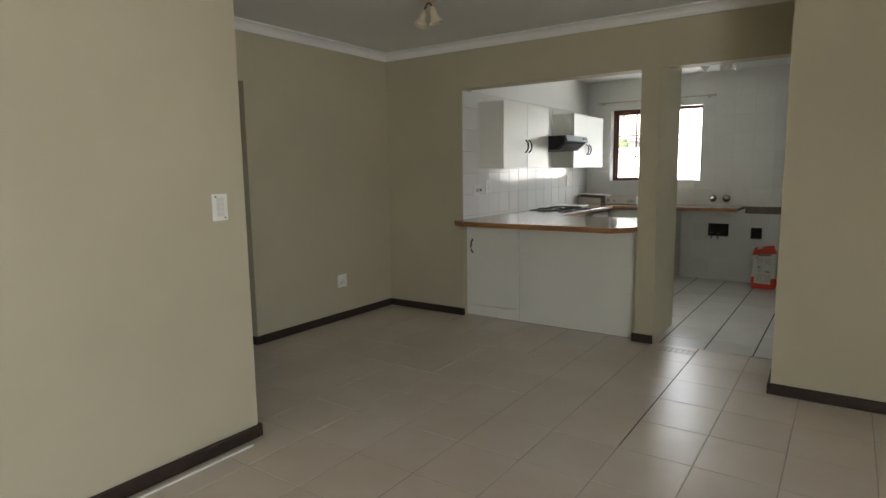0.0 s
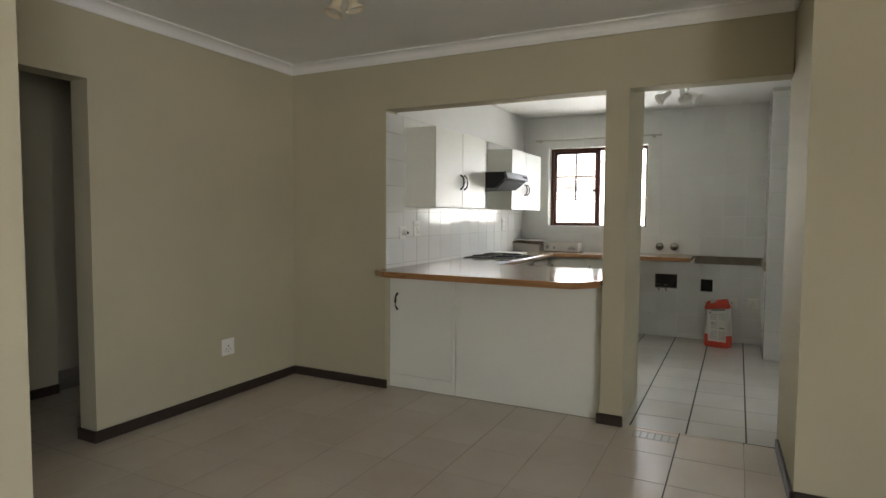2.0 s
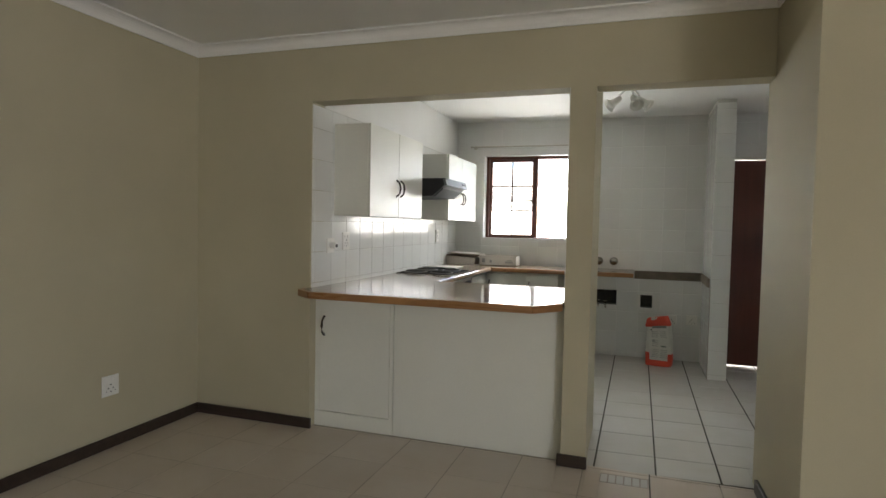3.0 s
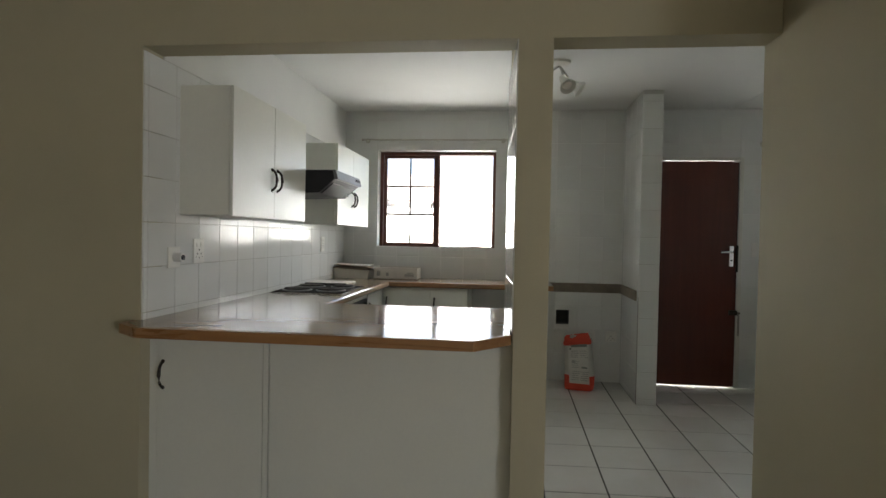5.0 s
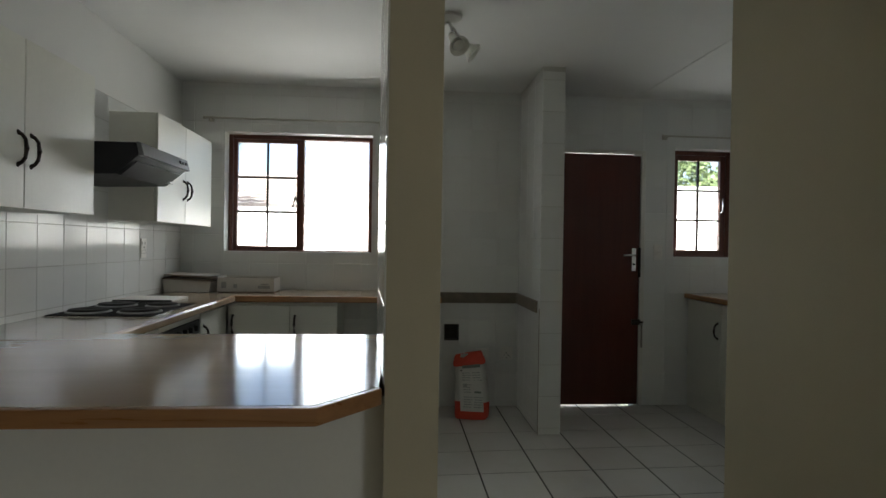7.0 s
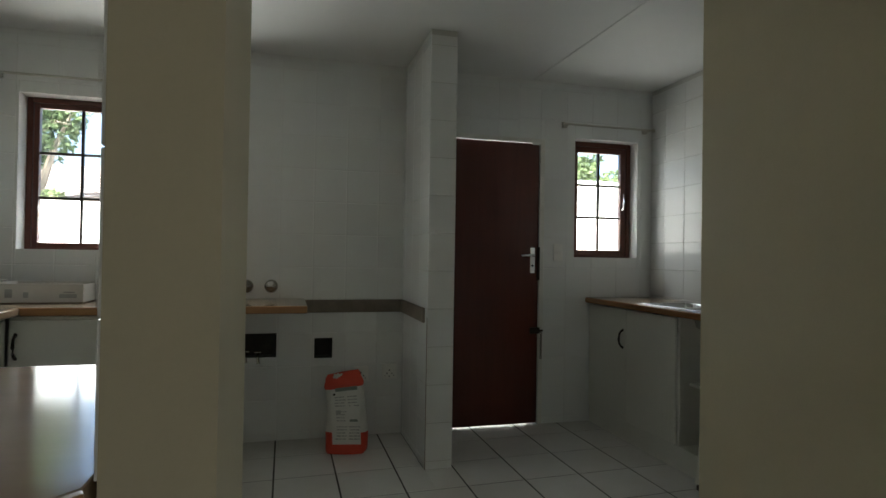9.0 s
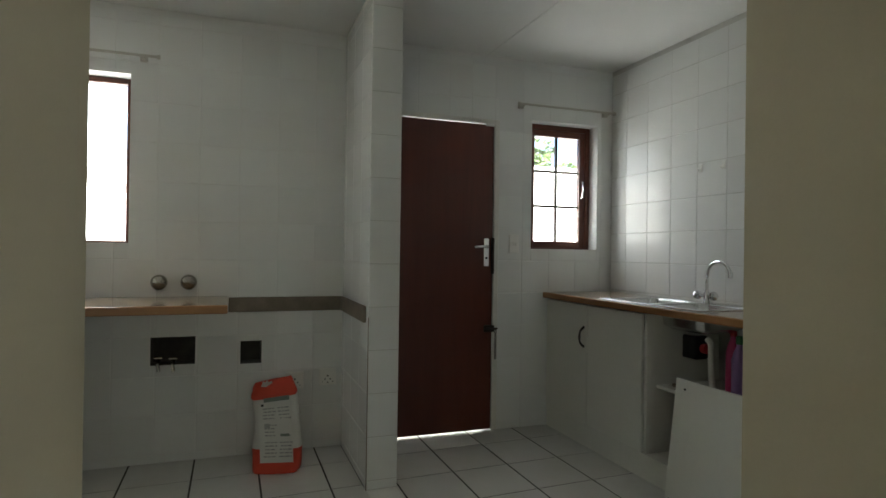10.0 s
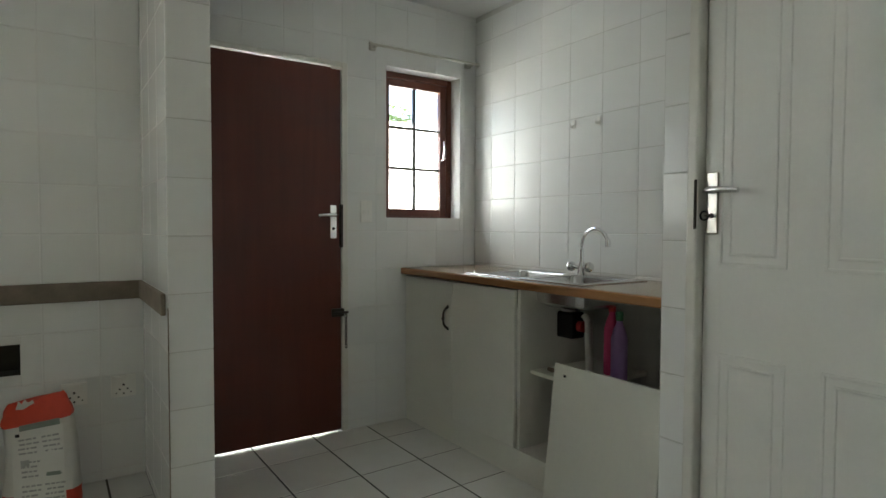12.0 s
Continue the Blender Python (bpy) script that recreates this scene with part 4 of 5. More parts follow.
def basin(y0, y1, depth):
    """A pressed bowl with thickness and rounded corners."""
    def rect(x0, x1, a, b, z, r=0.05, n=5):
        out = []
        for cx, cy, s in ((x1 - r, b - r, 0), (x0 + r, b - r, 1), (x0 + r, a + r, 2), (x1 - r, a + r, 3)):
            for i in range(n + 1):
                q = math.pi / 2 * (s + i / n)
                out.append((cx + r * math.cos(q), cy + r * math.sin(q), z))
        return out
    bm = bmesh.new()
    x0, x1 = SX0 + 0.03, SX1 - 0.05
    loops = [rect(x0, x1, y0, y1, TOPZ + 0.004), rect(x0 + 0.006, x1 - 0.006, y0 + 0.006, y1 - 0.006, TOPZ - 0.004),
             rect(x0 + 0.02, x1 - 0.02, y0 + 0.02, y1 - 0.02, TOPZ - depth + 0.02), rect(x0 + 0.05, x1 - 0.05, y0 + 0.05, y1 - 0.05, TOPZ - depth, 0.04),
             rect(x0 + 0.05, x1 - 0.05, y0 + 0.05, y1 - 0.05, TOPZ - depth - 0.002, 0.04), rect(x0 + 0.018, x1 - 0.018, y0 + 0.018, y1 - 0.018, TOPZ - depth + 0.02), rect(x0 + 0.003, x1 - 0.003, y0 + 0.003, y1 - 0.003, TOPZ - 0.004)]
    rings = [[bm.verts.new(p) for p in L] for L in loops]
    k = len(rings[0])
    for a, b in zip(rings, rings[1:] + rings[:1]):
        if a is rings[3]:
            continue
        for i in range(k):
            bm.faces.new((a[i], a[(i + 1) % k], b[(i + 1) % k], b[i]))
    bm.faces.new(rings[3]), bm.faces.new(rings[4])
    part("bowl", bm, STEEL, sink, "", True)


basin(7.955, 8.29, 0.12)
basin(8.335, 8.685, 0.15)
for n, bm in (("rim", B(SX0 - 0.012, SX0 + 0.032, SY0 - 0.01, SY1 + 0.01, TOPZ, TOPZ + 0.005, 0.002)), ("rim", B(SX1 - 0.052, SX1 + 0.012, SY0 - 0.01, SY1 + 0.01, TOPZ, TOPZ + 0.005, 0.002)),
              ("rim", B(SX0 + 0.033, SX1 - 0.053, SY0 - 0.01, 7.96, TOPZ, TOPZ + 0.005, 0.002)), ("rim", B(SX0 + 0.033, SX1 - 0.053, 8.285, 8.340, TOPZ, TOPZ + 0.005, 0.002)), ("rim", B(SX0 + 0.033, SX1 - 0.053, 8.68, SY1 + 0.01, TOPZ, TOPZ + 0.005, 0.002))):
    part(n, bm, STEEL, sink, "flat steel rim")

TX, TY = 1.505, 8.285
mixer = thing("mixer_tap", (TX, TY, TOPZ), "chrome sink mixer with swan neck and two cross knobs", "tap")
part("base", revolve(bmesh.new(), [(0.028, 0.0), (0.026, 0.008), (0.019, 0.02), (0.018, 0.05), (0.013, 0.06), (0.011, 0.07)], pose(TX, TY, TOPZ + 0.005), 20), CHROME, mixer, "", True)
neck = [(TX, TY, TOPZ + 0.07), (TX, TY, TOPZ + 0.13)] + [(TX - 0.02 * (1 - math.cos(a)), TY - 0.10 * (1 - math.cos(a)), TOPZ + 0.15 + 0.085 * math.sin(a)) for a in [math.pi * i / 10 for i in range(0, 10)]]
part("spout", tube(bmesh.new(), neck, 0.0095, 12), CHROME, mixer, "curved chrome spout", True)
end = Vector(neck[-1])
part("aerator", C(end + Vector((0, 0, 0.004)), end + Vector((-0.004, -0.004, -0.026)), 0.013, n=14), CHROME, mixer, "chrome nozzle", True)
for s in (-1, 1):
    part("stem", C((TX, TY, TOPZ + 0.038), (TX - 0.012, TY + s * 0.042, TOPZ + 0.046), 0.010, n=12), CHROME, mixer, "", True)
    m = Matrix.Translation((TX - 0.012, TY + s * 0.042, TOPZ + 0.046)) @ pose(0, 0, 0, -90 * s)
    part("knob", revolve(bmesh.new(), [(0.012, 0), (0.024, 0.006), (0.026, 0.02), (0.020, 0.032), (0.006, 0.035)], m, 8), CHROME, mixer, "fluted chrome knob", True)

sc = thing("sink_cabinet", (1.36, 8.35, 0), "white sink cabinet with two doors and an open bay", "cabinet", "kitchen base cabinets")
XF = 1.095
part("side", B(XF, 1.59, 9.268, 9.286, 0.10, 0.866), MELAMINE, sc)
part("side", B(XF, 1.59, 8.275, 8.293, 0.10, 0.866), MELAMINE, sc)
# near side, bottom and back use a darker off-white than the doors
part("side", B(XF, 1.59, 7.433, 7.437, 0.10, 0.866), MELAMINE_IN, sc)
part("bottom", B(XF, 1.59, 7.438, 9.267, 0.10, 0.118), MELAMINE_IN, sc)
part("back", B(1.583, 1.595, 7.438, 9.286, 0.118, 0.866), MELAMINE_IN, sc, "darker off-white inner back board")
part("shelf", B(1.16, 1.582, 7.95, 8.274, 0.475, 0.491), MELAMINE, sc, "short white shelf")
part("plinth", B(XF - 0.011, 1.58, 7.434, 9.286, 0, 0.1295), MELAMINE, sc)
for a, b, h in ((8.800, 9.284, 8.836), (8.296, 8.796, None)):
    d = part("door", B(XF - 0.019, XF - 0.002, a, b, 0.134, 0.866, 0.002), MELAMINE, sc)
    if h:
        bow_handle(d, (XF - 0.019, h, 0.67), (-1, 0, 0))
lean = thing("loose_door_panel", (1.03, 7.72, 0), "loose white cupboard door leaning against the open bay", "panel")
part("board", B(-0.009, 0.009, -0.265, 0.265, 0.0, 0.572, 0.0015, m=pose(1.005, 7.752, 0.020, 0, 6.5, 0)), MELAMINE, lean)
part("hinge_hole", C((1.048, 7.945, 0.548), (1.0435, 7.945, 0.548), 0.005, n=10), BLACK, lean, "small dark screw hole")
part("hinge", B(0.985, 1.02, 7.94, 7.99, 0.0, 0.028, 0.003), BRONZE, lean, "dark hinge under the panel")

trap = thing("sink_waste", (1.40, 8.19, 0.50), "white plastic waste pipe with black trap under the sink", "pipe")
part("trap", B(1.33, 1.42, 8.18, 8.31, 0.63, 0.755, 0.012, 2), BLACK, trap, "black plastic trap")
part("pipe", tube(bmesh.new(), [(1.38, 8.15, 0.745), (1.38, 8.125, 0.72), (1.38, 8.115, 0.50), (1.40, 8.11, 0.12)], 0.017, 12), PVC, trap, "white waste pipe", True)
part("collar", C((1.38, 8.178, 0.69), (1.38, 8.15, 0.69), 0.026, n=14), RED, trap, "red screw collar", True)
part("neck", C((1.375, 8.245, 0.755), (1.375, 8.245, 0.775), 0.035, n=14), PVC, trap, "white plug neck", True)


def bottle(x, y, z, r, h, mat, cap, label):
    b = thing("cleaner_bottle", (x, y, z), label, "bottle", "bottles under the sink")
    part("body", revolve(bmesh.new(), [(r * 0.9, 0), (r, 0.01), (r, h * 0.82), (r * 0.72, h * 0.88), (r * 0.4, h * 0.92), (r * 0.38, h * 0.94)], pose(x, y, z), 18), mat, b, "", True)
    part("cap", revolve(bmesh.new(), [(r * 0.46, h * 0.94), (r * 0.46, h * 0.985), (r * 0.38, h)], pose(x, y, z), 14), cap, b, "", True)


bottle(1.42, 8.02, 0.118, 0.036, 0.70, PINK, RED, "tall magenta plastic cleaner bottle under the sink")
bottle(1.38, 7.945, 0.118, 0.036, 0.67, PURPLE, GREEN, "tall purple plastic bottle with green cap")
for x, y, a in ((1.20, 8.12, 20), (1.24, 8.02, -30), (1.22, 8.20, 80)):
    solid("loose_fitting", box(bmesh.new(), -0.022, 0.022, -0.009, 0.009, 0, 0.016, 0.003, m=pose(x, y, 0.4915, 0, 0, a)), CARD, "small brown fitting lying on the shelf", "fitting", "loose fittings")

for y, z in ((8.430, 1.690), (8.262, 1.688)):
    h = thing("wall_hook", (1.594, y, z - 0.03), "small white plastic hook on the tiles", "hook", "wall hooks")
    part("plate", B(1.587, 1.594, y - 0.012, y + 0.012, z - 0.022, z + 0.022, 0.003), PLASTIC_W, h)
    part("prong", tube(bmesh.new(), [(1.587, y, z - 0.004), (1.575, y, z - 0.016), (1.565, y, z - 0.014), (1.563, y, z)], 0.0045, 8), PLASTIC_W, h, "", True)

# ---- ceiling spots ----
def spot_head(light, base, aim, mat, size=1.0):
    base, aim = Vector(base), Vector(aim).normalized()
    m = Matrix.Translation(base) @ aim.to_track_quat("Z", "Y").to_matrix().to_4x4()
    s = size
    prof = [(0.012 * s, -0.01 * s), (0.020 * s, 0.0), (0.026 * s, 0.03 * s), (0.028 * s, 0.065 * s), (0.038 * s, 0.085 * s), (0.050 * s, 0.098 * s), (0.052 * s, 0.108 * s), (0.047 * s, 0.106 * s), (0.034 * s, 0.088 * s), (0.02 * s, 0.08 * s)]
    h = part("shade", revolve(bmesh.new(), prof, m, 20), mat, light, "flared metal spot shade", True)
    part("bulb", revolve(bmesh.new(), [(0.018 * s, 0.06 * s), (0.030 * s, 0.088 * s), (0.028 * s, 0.097 * s), (0.01 * s, 0.101 * s)], m, 16), PLASTIC_W, light, "unlit reflector bulb", True)
    return h


spot_l = thing("ceiling_spotlight", (-2.40, 4.92, CEIL), "cream twin ceiling spotlight, unlit", "ceiling light", "ceiling spotlights")
part("rose", revolve(bmesh.new(), [(0.06, -0.0005), (0.058, -0.012), (0.03, -0.022), (0.005, -0.024)], pose(-2.40, 4.92, CEIL), 24), PLASTIC_Y, spot_l, "", True)
for dx, dy, aim in ((-0.045, 0.02, (-0.16, -0.30, -1)), (0.045, -0.02, (0.25, 0.20, -1))):
    part("arm", tube(bmesh.new(), [(-2.40, 4.92, CEIL - 0.02), (-2.40 + dx * 0.7, 4.92 + dy, CEIL - 0.035), (-2.40 + dx, 4.92 + dy, CEIL - 0.055)], 0.006), BRONZE, spot_l, "thin arm", True)
    spot_head(spot_l, (-2.40 + dx, 4.92 + dy, CEIL - 0.065), aim, PLASTIC_Y, 0.95)

spot_k = thing("ceiling_spotlight", (-1.05, 7.80, CEIL_K), "white triple ceiling spotlight, unlit", "ceiling light", "ceiling spotlights")
part("rose", revolve(bmesh.new(), [(0.075, -0.0005), (0.072, -0.014), (0.04, -0.028), (0.005, -0.03)], pose(-1.05, 7.80, CEIL_K), 24), PLASTIC_W, spot_k, "", True)
for dx, dy, aim in ((-0.10, -0.02, (-1.0, -0.5, -0.75)), (0.07, 0.03, (1.0, -0.2, -0.8)), (0.02, -0.07, (0.45, -1.0, -1.1))):
    part("arm", tube(bmesh.new(), [(-1.05, 7.80, CEIL_K - 0.025), (-1.05 + dx * 0.6, 7.80 + dy * 0.6, CEIL_K - 0.07), (-1.05 + dx, 7.80 + dy, CEIL_K - 0.11)], 0.007), STEEL, spot_k, "thin arm", True)
    spot_head(spot_k, (-1.05 + dx * 0.8, 7.80 + dy * 0.8, CEIL_K - 0.12), aim, PLASTIC_W, 1.05)

# ---- outside ----
ground = solid("ground", B(-250, 250, 9.56, 400, -0.20, -0.02), PAVING, "pale paved yard behind the house", "ground", kind="structure")
ground_south = solid("ground_south", B(-250, 250, -400, -2.15, -0.20, -0.02), PAVING, "pale paved ground before the house", "ground", kind="structure")
bm = B(-14, 14, 12.6, 12.82, -0.02, 1.68)
box(bm, -14, 14, 12.57, 12.85, 1.68, 1.74, 0.01)
garden_wall = solid("garden_wall", bm, GARDEN_WALL, "white plastered boundary wall with coping", "garden wall", kind="structure")

house = thing("neighbour_house", (-4.4, 18.5, 0), "white neighbouring house with brown tiled hip roof", "house")
part("wall", B(-7.6, -1.4, 16.2, 21.0, -0.02, 2.0), GARDEN_WALL, house)
def roof_slope(corners, rows, label):
    """Rows of lapped tiles between an eave edge (a, b) and a ridge edge (d, c)."""
    a, b, cc, dd = [Vector(p) for p in corners]
    n = (b - a).cross(dd - a).normalized()
    if n.z < 0:
        n = -n
    bm = bmesh.new()
    for r in range(rows):
        f0, f1 = r / rows, min(1.0, (r + 1.15) / rows)
        l0, r0, l1, r1 = a.lerp(dd, f0), b.lerp(cc, f0), a.lerp(dd, f1), b.lerp(cc, f1)
        cols = max(2, int((r0 - l0).length / 0.10))
        low, up = [], []
        for k in range(cols + 1):
            u = k / cols
            w = 0.02 * math.sin(math.pi * k)  + (0.028 if k % 3 == 1 else 0.0)
            low.append(bm.verts.new(l0.lerp(r0, u) + n * (0.055 + w)))
            up.append(bm.verts.new(l1.lerp(r1, u) + n * (0.012 + w * 0.6)))
        base = [bm.verts.new(l0.lerp(r0, k / cols) - n * 0.01) for k in range(cols + 1)]
        for k in range(cols):
            bm.faces.new((low[k], low[k + 1], up[k + 1], up[k]))
            bm.faces.new((base[k], base[k + 1], low[k + 1], low[k]))
    tagged(part("roof", bm, ROOF, house, label), kind="stuff")
roof_slope([(-8.0, 15.8, 1.95), (-1.0, 15.8, 1.95), (-3.6, 18.6, 2.88), (-5.6, 18.6, 2.88)], 12, "rows of brown roof tiles")
roof_slope([(-1.0, 15.8, 1.95), (-1.0, 21.4, 1.95), (-3.6, 18.6, 2.88), (-3.6, 18.6, 2.88)], 12, "rows of brown roof tiles")
roof_slope([(-8.0, 21.4, 1.95), (-8.0, 15.8, 1.95), (-5.6, 18.6, 2.88), (-5.6, 18.6, 2.88)], 12, "rows of brown roof tiles")


def leaf_crown(center, rad, n, size, seed):
    rng = random.Random(seed)
    verts, faces = [], []
    lumps = [(Vector((rng.gauss(0, 0.45) * rad[0], rng.gauss(0, 0.45) * rad[1], rng.gauss(0, 0.45) * rad[2])), rng.uniform(0.3, 0.55)) for _ in range(14)]
    for _ in range(n):
        c, k = rng.choice(lumps)
        d = Vector((rng.gauss(0, 1), rng.gauss(0, 1), rng.gauss(0, 1))).normalized() * rng.uniform(0.5, 1.0) ** 0.5
        p = Vector(center) + c + Vector((d.x * rad[0] * k, d.y * rad[1] * k, d.z * rad[2] * k))
        q = Euler((rng.uniform(0, 6.3), rng.uniform(0, 6.3), rng.uniform(0, 6.3)))
        s = size * rng.uniform(0.6, 1.3)
        b = len(verts)
        for v in ((0, -1, 0), (0.45, 0, 0.12), (0, 1, 0), (-0.45, 0, 0.12)):
            w = Vector(v) * s
            w.rotate(q)
            verts.append(p + w)
        faces.append((b, b + 1, b + 2, b + 3))
    me = bpy.data.meshes.new("crown")
    me.from_pydata(verts, [], faces)
    return me


def tree(x, y, h, rad, n, size, seed, mat, label):
    e = thing("garden_tree", (x, y, -0.02), label, "tree", "garden trees")
    rng = random.Random(seed)
    pts = [(x + 0.05 * math.sin(i * 1.3 + seed), y, -0.02 + (h - rad[2]) * i / 6) for i in range(7)]
    bm = tube(bmesh.new(), pts, [0.14 - 0.011 * i for i in range(7)], 10)
    for i in range(7):
        a = rng.uniform(0, 6.28)
        tip = Vector((x + math.cos(a) * rad[0] * 0.7, y + math.sin(a) * rad[1] * 0.7, h - rad[2] * rng.uniform(0.2, 0.9)))
        root = Vector(pts[-1 - i % 3])
        tube(bm, [root, root.lerp(tip, 0.5) + Vector((0, 0, 0.15)), tip], [0.06, 0.04, 0.015], 6)
    part("trunk", bm, BARK, e, "brown trunk and limbs", True)
    me = leaf_crown((x, y, h - rad[2] * 0.5), rad, n, size, seed)
    me.materials.append(mat)
    ob = new("crown", me)
    ob.parent = e
    ob.matrix_parent_inverse = Matrix.Translation(-e.location)
    tagged(ob, "ragged green leaf crown", kind="stuff")


tree(-4.5, 14.6, 3.7, (0.75, 0.8, 0.95), 5200, 0.055, 3, LEAF, "leafy green garden tree behind the boundary wall")
tree(4.3, 15.2, 2.65, (0.8, 0.8, 0.55), 3000, 0.06, 5, LEAF_L, "small green tree seen through the barred window")
tree(6.0, 15.6, 2.5, (0.7, 0.7, 0.4), 2400, 0.07, 8, LEAF_L, "low ragged shrub behind the boundary wall")
rng = random.Random(4)
verts, faces = [], []
for _ in range(5200):
    p = Vector((rng.uniform(-5.7, -4.05), 14.5 + rng.gauss(0, 0.16), 1.0 + rng.betavariate(2, 1.3) * 0.95 + 0.08 * math.sin(rng.uniform(0, 6))))
    q = Euler((rng.uniform(0, 6.3), rng.uniform(0, 6.3), rng.uniform(0, 6.3)))
    b = len(verts)
    for v in ((0, -1, 0), (0.5, 0, 0.1), (0, 1, 0), (-0.5, 0, 0.1)):
        w = Vector(v) * 0.05
        w.rotate(q)
        verts.append(p + w)
    faces.append((b, b + 1, b + 2, b + 3))
me = bpy.data.meshes.new("hedge")
me.from_pydata(verts, [], faces)
me.materials.append(LEAF_L)
tagged(new("hedge", me), "light green hedge behind the boundary wall", "hedge", kind="stuff")

# ---- tiles, laid piece by piece ----
TILE_CACHE = {}


def tile_mesh(name, w, h, t, bev, mat, skew=0.0):
    key = (name, round(w, 3), round(h, 3), t, mat.name, skew)
    if key not in TILE_CACHE:
        a, b = w / 2, h / 2
        v = [(-a, -b, 0), (a, -b, 0), (a, b, 0), (-a, b, 0), (-a, -b, t - bev), (a, -b, t - bev), (a, b, t - bev), (-a, b, t - bev),
             (-a + bev, -b + bev, t), (a - bev, -b + bev, t), (a - bev, b - bev, t), (-a + bev, b - bev, t)]
        f = [(8, 9, 10, 11)] + [(i, (i + 1) % 4, 4 + (i + 1) % 4, 4 + i) for i in range(4)] + [(4 + i, 4 + (i + 1) % 4, 8 + (i + 1) % 4, 8 + i) for i in range(4)]
        me = bpy.data.meshes.new(name)
        me.from_pydata([(p, q + skew * p, z) for p, q, z in v], [], f)
        me.materials.append(mat)
        TILE_CACHE[key] = me
    return TILE_CACHE[key]


def cut(cell, holes):
    """What is left of a cell once the openings are taken out, as rectangles."""
    rects = [cell]
    for a, b, p, q in holes:
        out = []
        for u0, u1, v0, v1 in rects:
            if b <= u0 or a >= u1 or q <= v0 or p >= v1:
                out.append((u0, u1, v0, v1))
                continue
            if a > u0:
                out.append((u0, a, v0, v1))
            if b < u1:
                out.append((b, u1, v0, v1))
            m0, m1 = max(u0, a), min(u1, b)
            if p > v0:
                out.append((m0, m1, v0, p))
            if q < v1:
                out.append((m0, m1, q, v1))
        rects = out
    return [r for r in rects if r[1] - r[0] > 0.012 and r[3] - r[2] > 0.012]


def lay(parent, frame_m, u0, u1, v0, v1, us, vs, pitch_u, pitch_v, gaps, t, mat, holes=(), name="tile", bev=0.0015, jitter=0.0, skew=0.0):
    """Tiles on a plane: frame_m takes (u, v, out) into the world; us, vs are any one joint each way."""
    su = [us + pitch_u * k for k in range(math.ceil((u0 - us) / pitch_u), math.floor((u1 - us) / pitch_u) + 1)]
    sv = [vs + pitch_v * k for k in range(math.ceil((v0 - vs) / pitch_v), math.floor((v1 - vs) / pitch_v) + 1)]
    us_ = [u0] + [u for u in su if u0 + 0.01 < u < u1 - 0.01] + [u1]
    vs_ = [v0] + [v for v in sv if v0 + 0.01 < v < v1 - 0.01] + [v1]
    gu, gv = gaps if isinstance(gaps, tuple) else (gaps, gaps)
    rng = random.Random(len(us_) * 31 + len(vs_))
    for a, b in zip(us_, us_[1:]):
        for p, q in zip(vs_, vs_[1:]):
            for r in cut((a, b, p, q), holes):
                e0, e1 = gu / 2 * (r[0] == a), gu / 2 * (r[1] == b)
                f0, f1 = gv / 2 * (r[2] == p), gv / 2 * (r[3] == q)
                r = (r[0] + e0, r[1] - e1, r[2] + f0, r[3] - f1)
                w, h = r[1] - r[0], r[3] - r[2]
                if w < 0.008 or h < 0.008:
                    continue
                ob = new(name, tile_mesh(name, w, h, t, bev, mat, skew))
                m = frame_m @ Matrix.Translation(((r[0] + r[1]) / 2, (r[2] + r[3]) / 2 + skew * (r[0] + r[1]) / 2, 0))
                if jitter:
                    m = m @ pose(0, 0, 0, rng.gauss(0, jitter), rng.gauss(0, jitter))
                ob.matrix_world = m
                ob.parent = parent


def plane(origin, u, v, n):
    return Matrix(((u[0], v[0], n[0], origin[0]), (u[1], v[1], n[1], origin[1]), (u[2], v[2], n[2], origin[2]), (0, 0, 0, 1)))


ZR, TP = 0.0455, 0.2145
north = plane((0, 9.300, 0), (1, 0, 0), (0, 0, 1), (0, -1, 0))
bh = [WIN1, WIN2, REC1, REC2, BACK_DOOR, (-0.335, -0.18, 0, CEIL_K)]
lay(wall_kitchen_north, north, -2.955, 0.5, 0, CEIL_K - 0.03, -1.148, ZR, 0.2125, TP, 0.005, 0.010, TILE_W, bh, jitter=0.12)
lay(wall_kitchen_north, north, 0.5, 1.595, 0, CEIL_K - 0.03, 1.086, 1.130 - 0.2165 * 5, 0.2085, 0.2165, 0.004, 0.010, TILE_W, bh, jitter=0.12)
west = plane((-2.952, 0, 0), (0, 1, 0), (0, 0, 1), (1, 0, 0))
lay(wall_kitchen_west, west, 6.186, 9.29, 0.9, 2.09, 6.859, 1.144, 0.2145, 0.2, 0.003, 0.010, TILE_W, jitter=0.12)
stub_w = plane((-0.327, 0, 0), (0, 1, 0), (0, 0, 1), (-1, 0, 0))
lay(wall_stub, stub_w, 8.578, 9.29, 0, CEIL_K - 0.03, 8.578 + 0.2135, ZR, 0.2135, TP, 0.003, 0.008, TILE_W, jitter=0.10)
stub_s = plane((0, 8.586, 0), (1, 0, 0), (0, 0, 1), (0, -1, 0))
lay(wall_stub, stub_s, -0.335, -0.178, 0, CEIL_K - 0.03, -0.335, ZR, 0.5, TP, 0.003, 0.008, TILE_W, jitter=0.10)
stub_e = plane((-0.186, 0, 0), (0, 1, 0), (0, 0, 1), (1, 0, 0))
lay(wall_stub, stub_e, 8.578, 9.275, 0, CEIL_K - 0.03, 8.578 + 0.2135, ZR, 0.2135, TP, 0.003, 0.008, TILE_W, jitter=0.10)
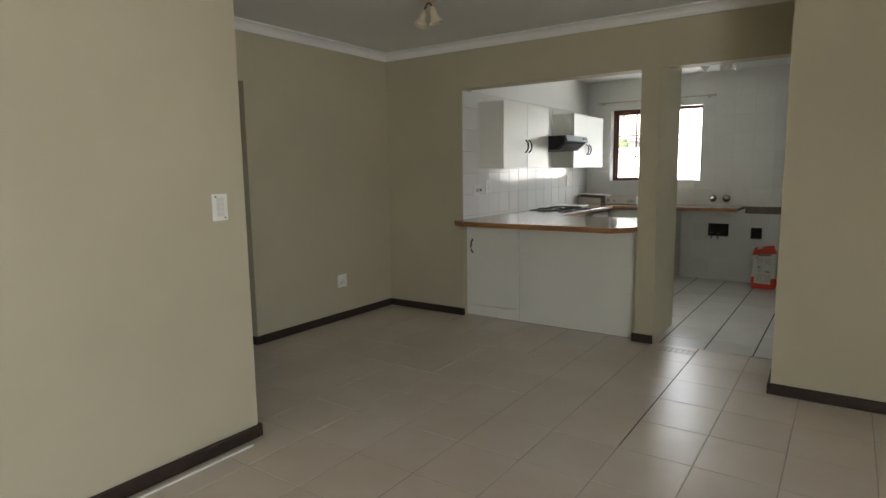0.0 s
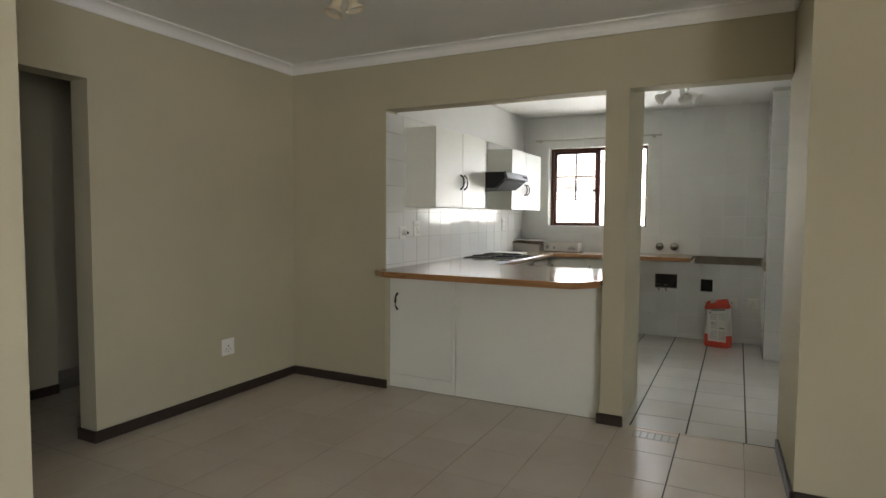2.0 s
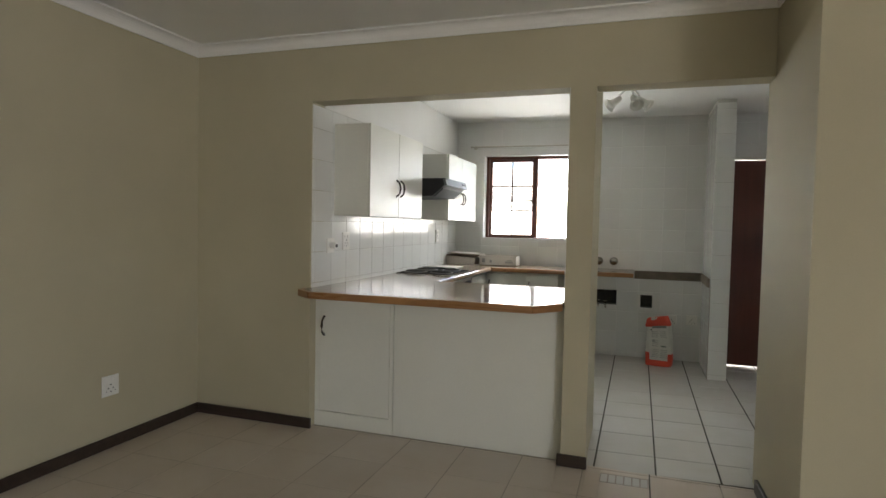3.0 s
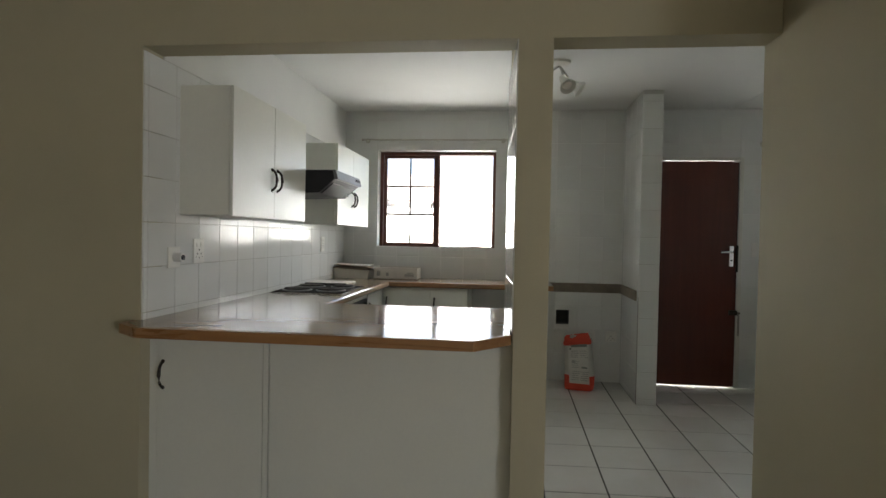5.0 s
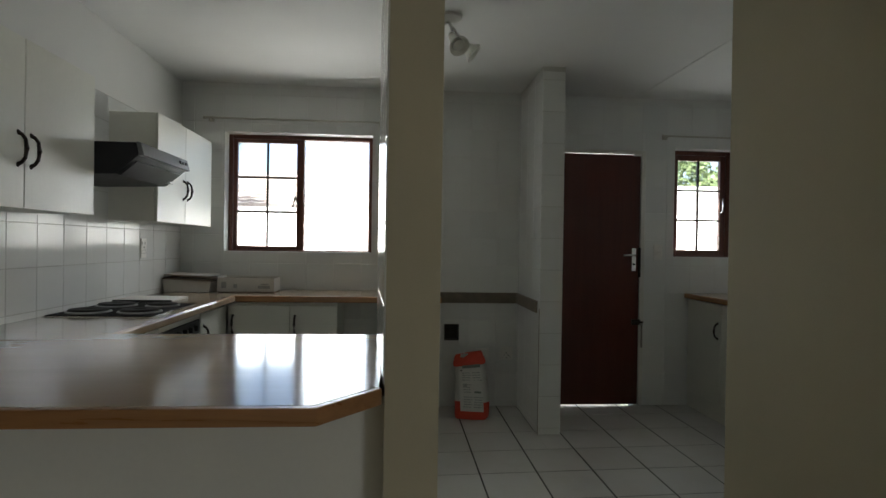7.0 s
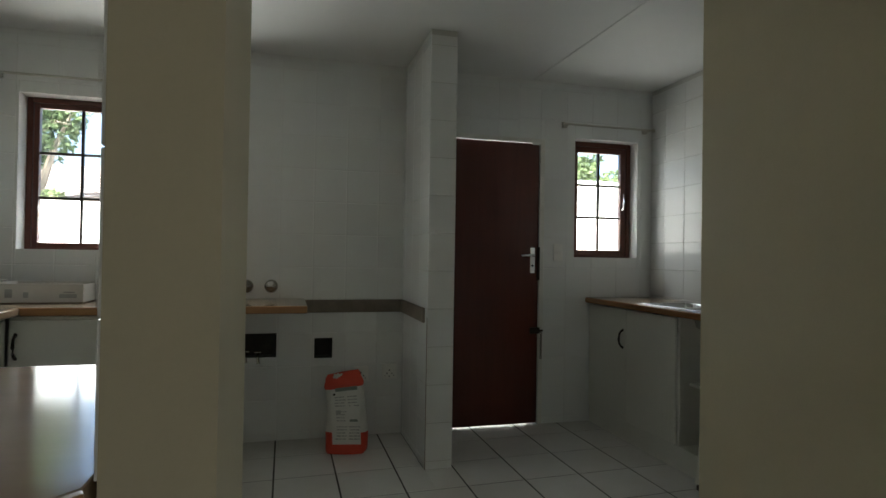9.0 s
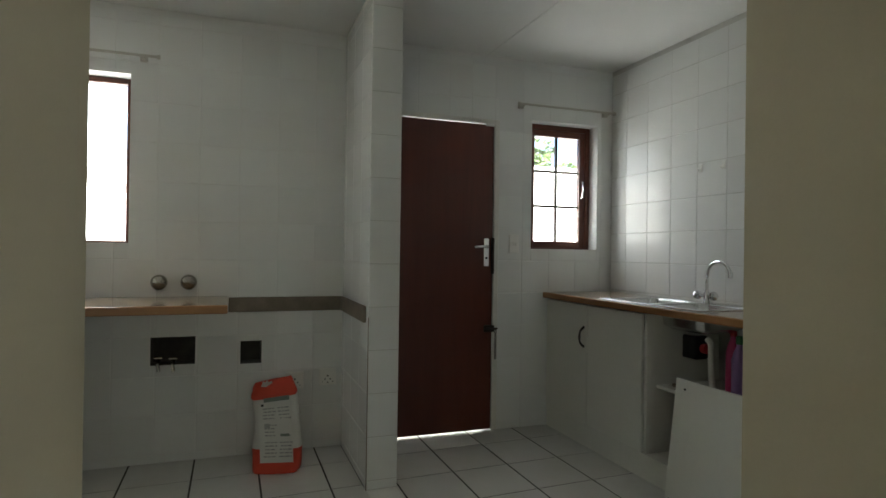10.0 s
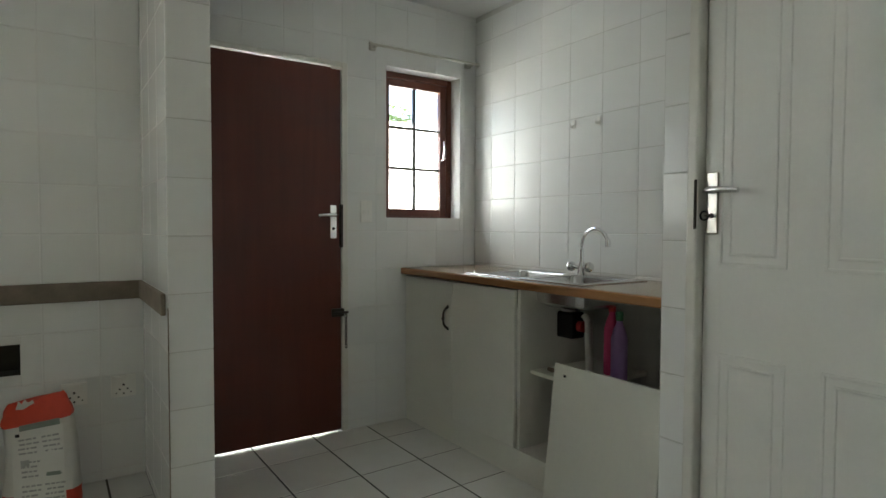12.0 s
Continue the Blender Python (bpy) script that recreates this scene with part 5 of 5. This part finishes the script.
sinkw = plane((1.605, 0, 0), (0, 1, 0), (0, 0, 1), (-1, 0, 0))
lay(wall_sink, sinkw, 7.43, 9.29, 0.885, CEIL_K - 0.03, 9.122, 1.127, 0.2190, 0.1985, 0.003, 0.010, TILE_W, jitter=0.12)
east = plane((0.96, 0, 0), (0, 1, 0), (0, 0, 1), (-1, 0, 0))
lay(wall_kitchen_east, east, 7.339, 7.43, 0, CEIL_K - 0.03, 7.339, ZR + 0.005, 0.5, 0.2125, 0.003, 0.010, TILE_W, jitter=0.08)
pil_w = plane((-1.322, 6.182, 0), (-0.0549, 0.9985, 0), (0, 0, 1), (-0.9985, -0.0549, 0))
lay(wall_pillar, pil_w, 0, 0.668, TOPZ + 0.001, HEAD, 0.058, ZR, 0.2135, TP, 0.003, 0.016, TILE_W, jitter=0.05)

# the kitchen tiles run slightly askew to the walls
flat = plane((0, 0.036, -0.008), (1, 0, 0), (0, 1, 0), (0, 0, 1))
lay(floor_kitchen, flat, -2.41, 1.60, 6.23, 9.36, -0.823, 7.925, 0.329, 0.356, (0.009, 0.0075), 0.008, TILE_K, [(-0.335, -0.18, 8.60, 9.3), (-2.5, -1.205, 6.1, 6.85), (-2.5, -1.35, 6.8, 6.93), (-0.33, 1.7, 6.1, 6.34), (0.95, 1.7, 6.3, 7.43), (-2.5, -1.70, 8.79, 9.4)], name="floor_tile", jitter=0.05, skew=0.045)
low = plane((0, 0, -0.006), (1, 0, 0), (0, 1, 0), (0, 0, 1))
lay(floor_lounge, low, -3.84, 1.586, 1.32, 6.235, -0.857, 5.08, 0.349, 0.376, (0.005, 0.004), 0.006, TILE_L, [(-3.9, -2.47, 1.0, 3.43), (-0.33, 1.7, 5.515, 6.3), (-4, -2.955, 6.18, 6.3), (-1.345, -1.19, 6.18, 6.3), (-1.11, -0.86, 6.04, 6.16)], name="floor_tile", jitter=0.05)
for i in range(6):
    ob = new("mosaic", tile_mesh("mosaic", 0.034, 0.10, 0.006, 0.001, TILE_K))
    ob.matrix_world = low @ Matrix.Translation((-1.09 + i * 0.041, 6.10, 0))
    ob.parent = floor_lounge
bm = bmesh.new()
part("dark_joint", B(-0.8605, -0.8535, 4.35, 6.235, -0.004, -0.0007), GROUT_K, floor_lounge, "one dark joint line")
for i in range(-12, 13):
    for j in range(-20, 12):
        x, y = -0.857 + 0.349 * i, 5.08 + 0.376 * j
        if x > -2.47 and x < 3.4 and -2.0 < y < 5.2 and not (y > 1.31 and x < 1.58) or (x < -3.99 and x > -6.1 and 3.2 < y < 6.2):
            w, h = 0.344 / 2, 0.372 / 2
            cx, cy = x + 0.1745, y + 0.188
            bm.faces.new([bm.verts.new((cx + a * w, cy + b * h, 0.0)) for a, b in ((-1, -1), (1, -1), (1, 1), (-1, 1))])
rest = part("floor_tile_rest", bm, TILE_L, floor_lounge, "beige floor tiles out of the way of the walk")
tagged(rest, kind="stuff")
